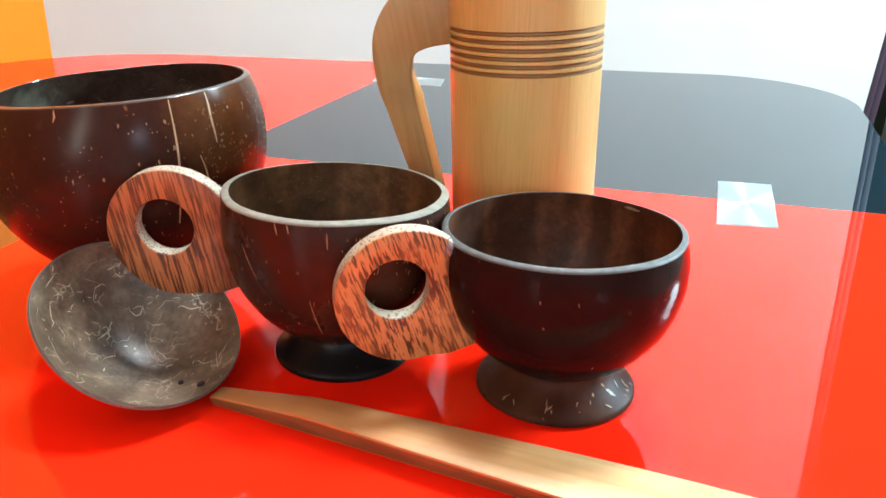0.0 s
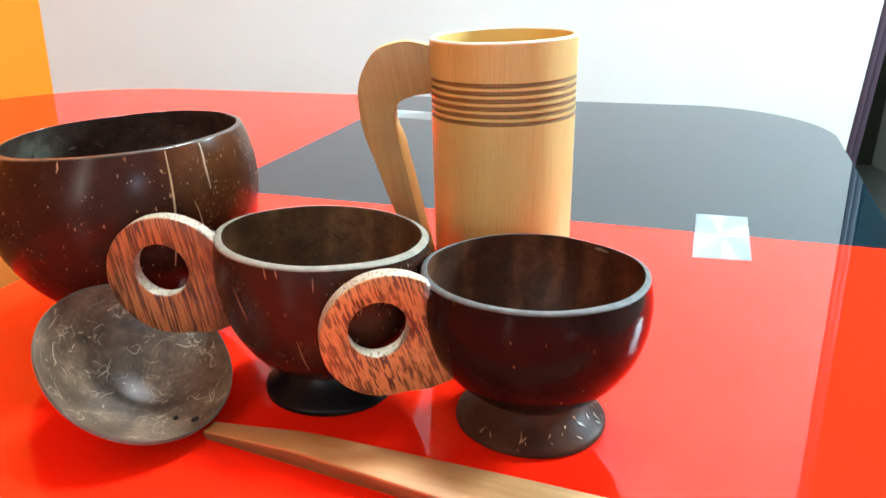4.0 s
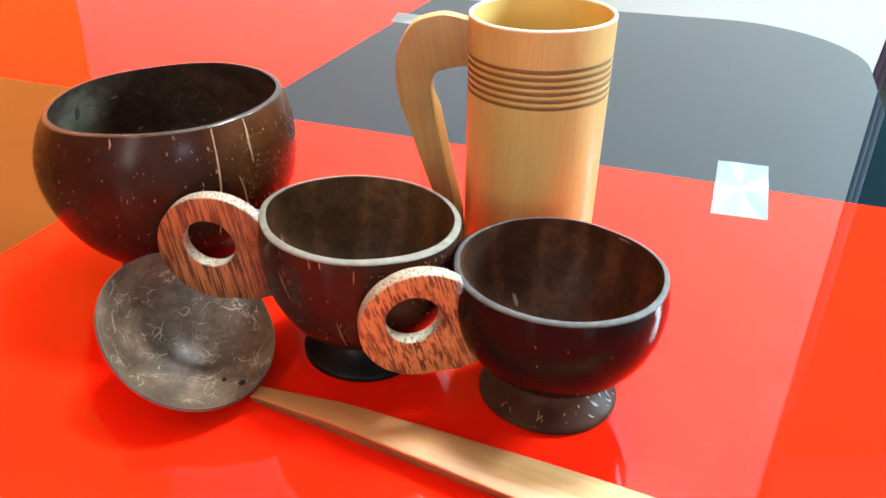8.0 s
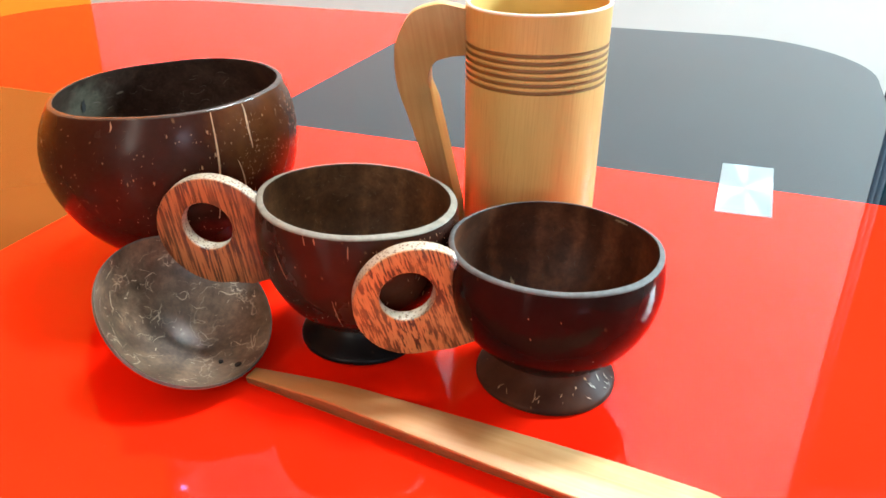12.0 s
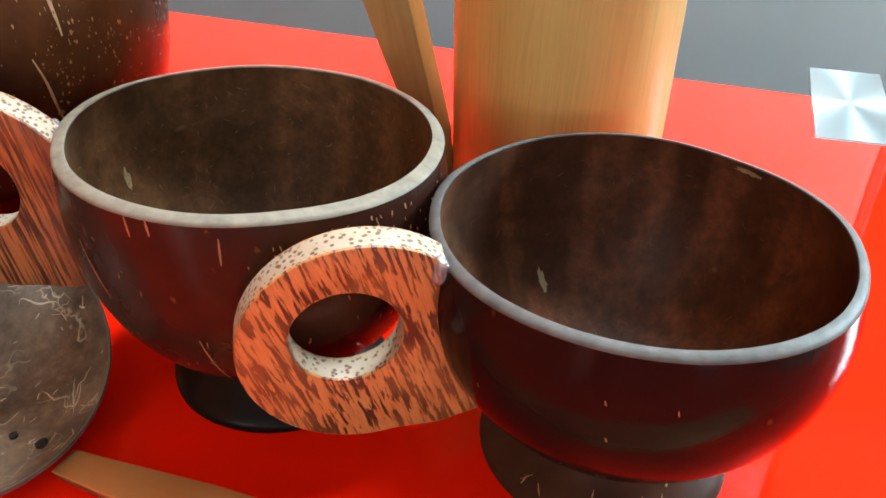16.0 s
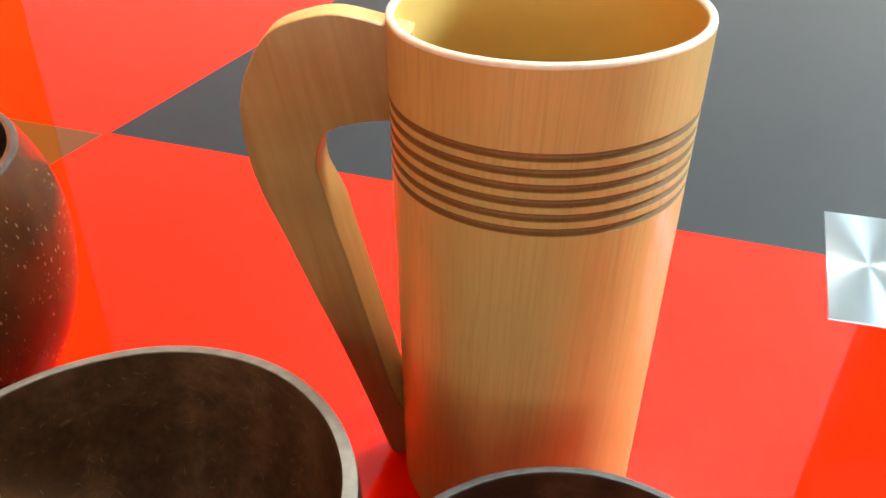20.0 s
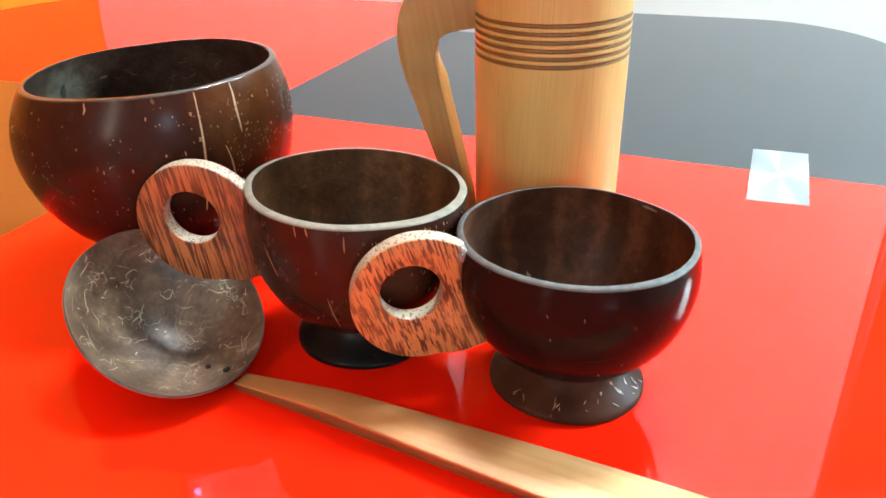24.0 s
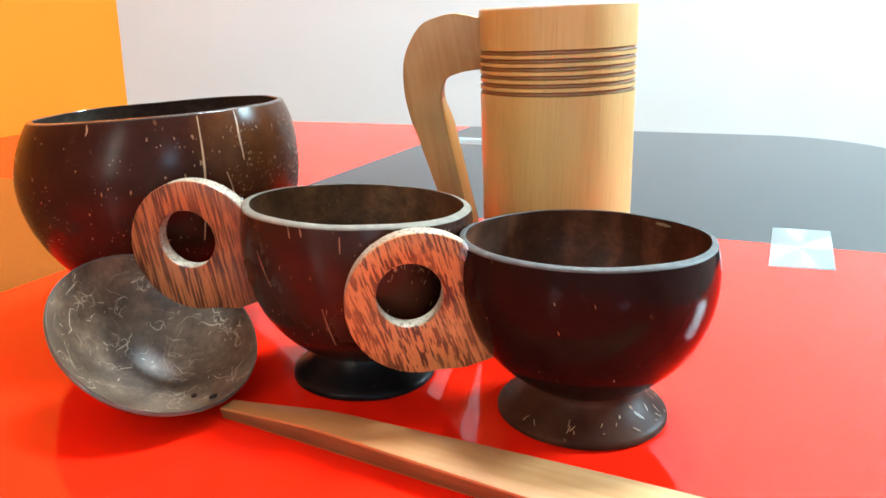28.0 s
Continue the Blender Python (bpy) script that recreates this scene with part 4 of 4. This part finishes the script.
# ---------------------------------------------------------------- ladle
def ladle():
    cx, cy, cz = -0.1261, 0.2830, 0.0300
    root = thing("coconut_ladle", cx, cy, TOP, "coconut shell ladle with pale wooden handle lying on the table", "ladle")
    nrm = Vector((0.463, -0.252, 0.85)).normalized()
    turn = nrm.to_track_quat("Z", "Y").to_matrix()
    rr, big = 0.0412, 0.0470
    up = math.sqrt(big * big - rr * rr)

    def warp(p):
        k = 1 + wobble(p, 0.05, 18.0, 3.3)
        return turn @ Vector((p.x * k, p.y * k, p.z)) + Vector((0, 0, cz))

    n, thick = 22, 0.0011
    def prof(radius, rim_r):
        t1 = -math.acos(min(rim_r / radius, 1.0))
        return [(radius * math.cos(-math.pi / 2 + (t1 + math.pi / 2) * k / n) if k else 0.0, up + radius * math.sin(-math.pi / 2 + (t1 + math.pi / 2) * k / n)) for k in range(n + 1)]
    outer, inner = prof(big, rr), prof(big - thick, rr - thick * 0.86)[::-1]
    bm = revolve(bmesh.new(), outer, 112, warp, False, [0] * n)
    revolve(bm, inner, 112, warp, False, [1] * n)
    scoop = part("scoop", bm, [LADLE_OUT, LADLE_IN], root, "shell scoop with pale wandering fibres inside", 60.0)
    # short wandering pale fibres on the inside wall
    rng = random.Random(12)
    bm = bmesh.new()
    rad = big - thick - 0.00012
    for fibre in range(120):
        az, el = rng.uniform(0, 2 * math.pi), math.acos(1 - 0.50 * rng.random())
        head, count, wide = rng.uniform(0, 2 * math.pi), rng.randint(7, 14) if fibre < 34 else rng.randint(1, 3), rng.choice((0.00013, 0.00017, 0.00022, 0.0003))
        prev = None
        for k in range(count + 1):
            w = wide * math.sin(math.pi * (k + 0.6) / (count + 1.2))
            d = Vector((math.sin(el) * math.cos(az), math.sin(el) * math.sin(az), -math.cos(el)))
            u = Vector((math.cos(el) * math.cos(az), math.cos(el) * math.sin(az), math.sin(el)))
            v = Vector((-math.sin(az), math.cos(az), 0))
            off = (u * -math.sin(head) + v * math.cos(head)) * w
            pair = [bm.verts.new(warp((d * rad + off) + Vector((0, 0, up)))), bm.verts.new(warp((d * rad - off) + Vector((0, 0, up))))]
            if prev:
                bm.faces.new((prev[0], prev[1], pair[1], pair[0]))
            prev = pair
            step = 0.00105
            el = min(max(el + step / rad * math.cos(head), 0.08), 1.04)
            az += step / rad * math.sin(head) / max(math.sin(el), 0.12)
            head += rng.choice((0.0, 0.0, 0.15, -0.15, 0.25, -0.25, 0.95, -0.95))
    tagged(part("fibre_squiggle", bm, SQUIGGLE, scoop, "short wandering pale fibres"), kind="stuff")
    ro, zo = outer[-1]
    ri, zi = inner[0]
    bm = revolve(bmesh.new(), [(ro, zo - 0.0006), (ro, zo + 0.0002), (ro - 0.0006, zo + 0.0007), (ri + 0.0005, zi + 0.0007), (ri, zi), (ri, zi - 0.0006)], 112, warp, True)
    part("rim", bm, RIM_GREY, scoop, "thin grey cut edge", 60.0)
    mid = Vector((cx, cy, TOP + cz)) + nrm * up
    for px, py, size in ((-0.1103, 0.2787, 0.0011), (-0.1002, 0.2749, 0.0016)):
        d = Vector((px, py, TOP + 0.005)) - mid
        p = mid + d.normalized() * (big - thick - 0.0001)
        bm = bmesh.new()
        bmesh.ops.create_cone(bm, cap_ends=True, segments=20, radius1=size, radius2=size, depth=0.0007, matrix=Matrix.Translation(p - Vector((cx, cy, TOP))) @ d.to_track_quat("Z", "Y").to_matrix().to_4x4())
        part("pin_hole", bm, HOLE_DARK, scoop, "small dark pin hole")
    # the stick: flat on top, slightly widening, with a round end and a hanging hole
    start, end = Vector((-0.0935, 0.2709)), Vector((0.1085, 0.1965))
    along = (end - start).normalized()
    side = Vector((-along.y, along.x))
    long = (end - start).length
    steps, left, right = 20, [], []
    for k in range(steps + 1):
        t = k / steps
        w = 0.0042 + 0.0096 * math.sin(min(t * 1.08, 1.0) * math.pi / 2) ** 1.15 + 0.0002 * math.sin(9 * t)
        s = t * (long - w * 0.6)
        left.append((s, w))
        right.append((s, -w))
    w = left[-1][1]
    tip = [(left[-1][0] + w * 0.85 * math.sin(a), w * math.cos(a)) for a in (math.pi * k / 12 for k in range(1, 12))]
    outline = (left + tip + right[::-1])[::-1]
    hole = [(long - 0.0135 + 0.0029 * math.cos(2 * math.pi * k / 28), 0.001 + 0.0026 * math.sin(2 * math.pi * k / 28)) for k in range(28)]

    def place(s, h, d):
        tall = 0.0055 + 0.0050 * min(max(s, 0.0) / 0.045, 1.0)
        lift = tall * (1 - d / 0.0125)
        pull = 0.55 + 0.45 * (1 - d / 0.0125)
        q = start + along * s + side * h * pull
        return Vector((q.x - cx, q.y - cy, lift))

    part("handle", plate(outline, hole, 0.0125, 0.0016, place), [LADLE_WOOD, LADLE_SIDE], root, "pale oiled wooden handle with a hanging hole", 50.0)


ladle()


# ---------------------------------------------------------------- bamboo mug
def bamboo_mug():
    x, y = 0.0372, 0.4030
    root = thing("bamboo_mug", x, y, TOP, "tall pale bamboo mug with six carved rings and a wooden handle", "mug")
    high, r0, r1, thick = 0.1545, 0.0367, 0.0378, 0.0021

    def warp(p):
        k = p.z / high
        rr = 1 + wobble(Vector((p.x, p.y, p.z * 0.15)), 0.012, 30.0, 1.9)
        return Vector((p.x * rr - 0.0058 * k, p.y * rr, p.z + (0.075 * p.x - 0.022 * p.y) * max(k - 0.2, 0.0)))

    def rad(z):
        return r0 + (r1 - r0) * z / high

    marks = [0.1342 - 0.00368 * k for k in range(6)]
    prof, slots = [(0.0, 0.0), (r0 - 0.001, 0.0), (r0, 0.001)], [0, 0, 0]
    for z in [0.02 + 0.015 * k for k in range(6)]:
        prof.append((rad(z), z))
        slots.append(0)
    for z in marks[::-1]:
        for dz, dr in ((-0.0011, 0.0), (-0.0006, 0.0012), (0.0004, 0.0013), (0.0010, 0.0)):
            prof.append((rad(z) - dr, z + dz))
            slots.append(0)
    prof += [(rad(high), high - 0.0012)]
    bm = revolve(bmesh.new(), prof, 144, warp, False, slots)
    body = part("body", bm, BAMBOO, root, "varnished bamboo wall with carved rings", 32.0)
    for z in marks:
        ring = [(rad(z) - 0.0001, z - 0.0009), (rad(z) - 0.0010, z - 0.00050), (rad(z) - 0.0011, z + 0.00035), (rad(z) - 0.0001, z + 0.0008)]
        part("carved_ring", revolve(bmesh.new(), ring, 144, warp), GROOVE, body, "dark carved groove round the mug", 32.0)
    ri = r1 - thick
    lip = [(r1, high - 0.0012), (r1 - 0.0002, high - 0.0004), (r1 - 0.0008, high), (ri + 0.0008, high), (ri + 0.0002, high - 0.0004), (ri, high - 0.0012)]
    part("rim", revolve(bmesh.new(), lip + [(ri + 0.001, high - 0.003), (r1 - 0.001, high - 0.003)], 144, warp, True), BAMBOO_RIM, root, "cream cut rim", 60.0)
    part("inside", revolve(bmesh.new(), [(ri, high - 0.0012), (ri, 0.10), (ri, 0.06), (ri - 0.0005, 0.012), (ri - 0.003, 0.009), (0.0, 0.009)], 120, warp), BAMBOO_IN, root, "pale yellow bamboo inside", 50.0)
    # handle outline in x and height, counter-clockwise seen from the front
    outer = [(0.0000, 0.1466), (-0.0060, 0.1482), (-0.0170, 0.1502), (-0.0250, 0.1490), (-0.0340, 0.1450), (-0.0398, 0.1365), (-0.0430, 0.1260), (-0.0425, 0.1120), (-0.0395, 0.0995), (-0.0350, 0.0880), (-0.0277, 0.0680), (-0.0200, 0.0480), (-0.0120, 0.0250), (-0.0050, 0.0040), (-0.0020, 0.0010)]
    inner = [(0.0010, 0.0030), (0.0022, 0.0110), (0.0020, 0.0180), (-0.0015, 0.0235), (-0.0040, 0.0290), (-0.0065, 0.0375), (-0.0100, 0.0510), (-0.0135, 0.0645), (-0.0175, 0.0800), (-0.0205, 0.0910), (-0.0230, 0.1020), (-0.0245, 0.1100), (-0.0220, 0.1185), (-0.0150, 0.1222), (-0.0050, 0.1240), (0.0000, 0.1246)]
    loop = smooth_loop(outer, 5, False) + smooth_loop(inner, 5, False)

    def mean_s(h):
        return -0.0045 - 0.0265 * min(max(h / 0.10, 0.0), 1.0)

    def place(s, h, d):
        # the side towards the mug is planed at a slant
        slant = 0.5 * d * min(max((0.118 - h) / 0.02, 0.0), 1.0) * min(max((h - 0.015) / 0.02, 0.0), 1.0) * min(max((s - mean_s(h)) / 0.004, 0.0), 1.0)
        return Vector((s + slant - x, 0.4000 + d - y, h))

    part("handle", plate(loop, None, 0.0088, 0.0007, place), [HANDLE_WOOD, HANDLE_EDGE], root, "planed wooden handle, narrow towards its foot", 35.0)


bamboo_mug()
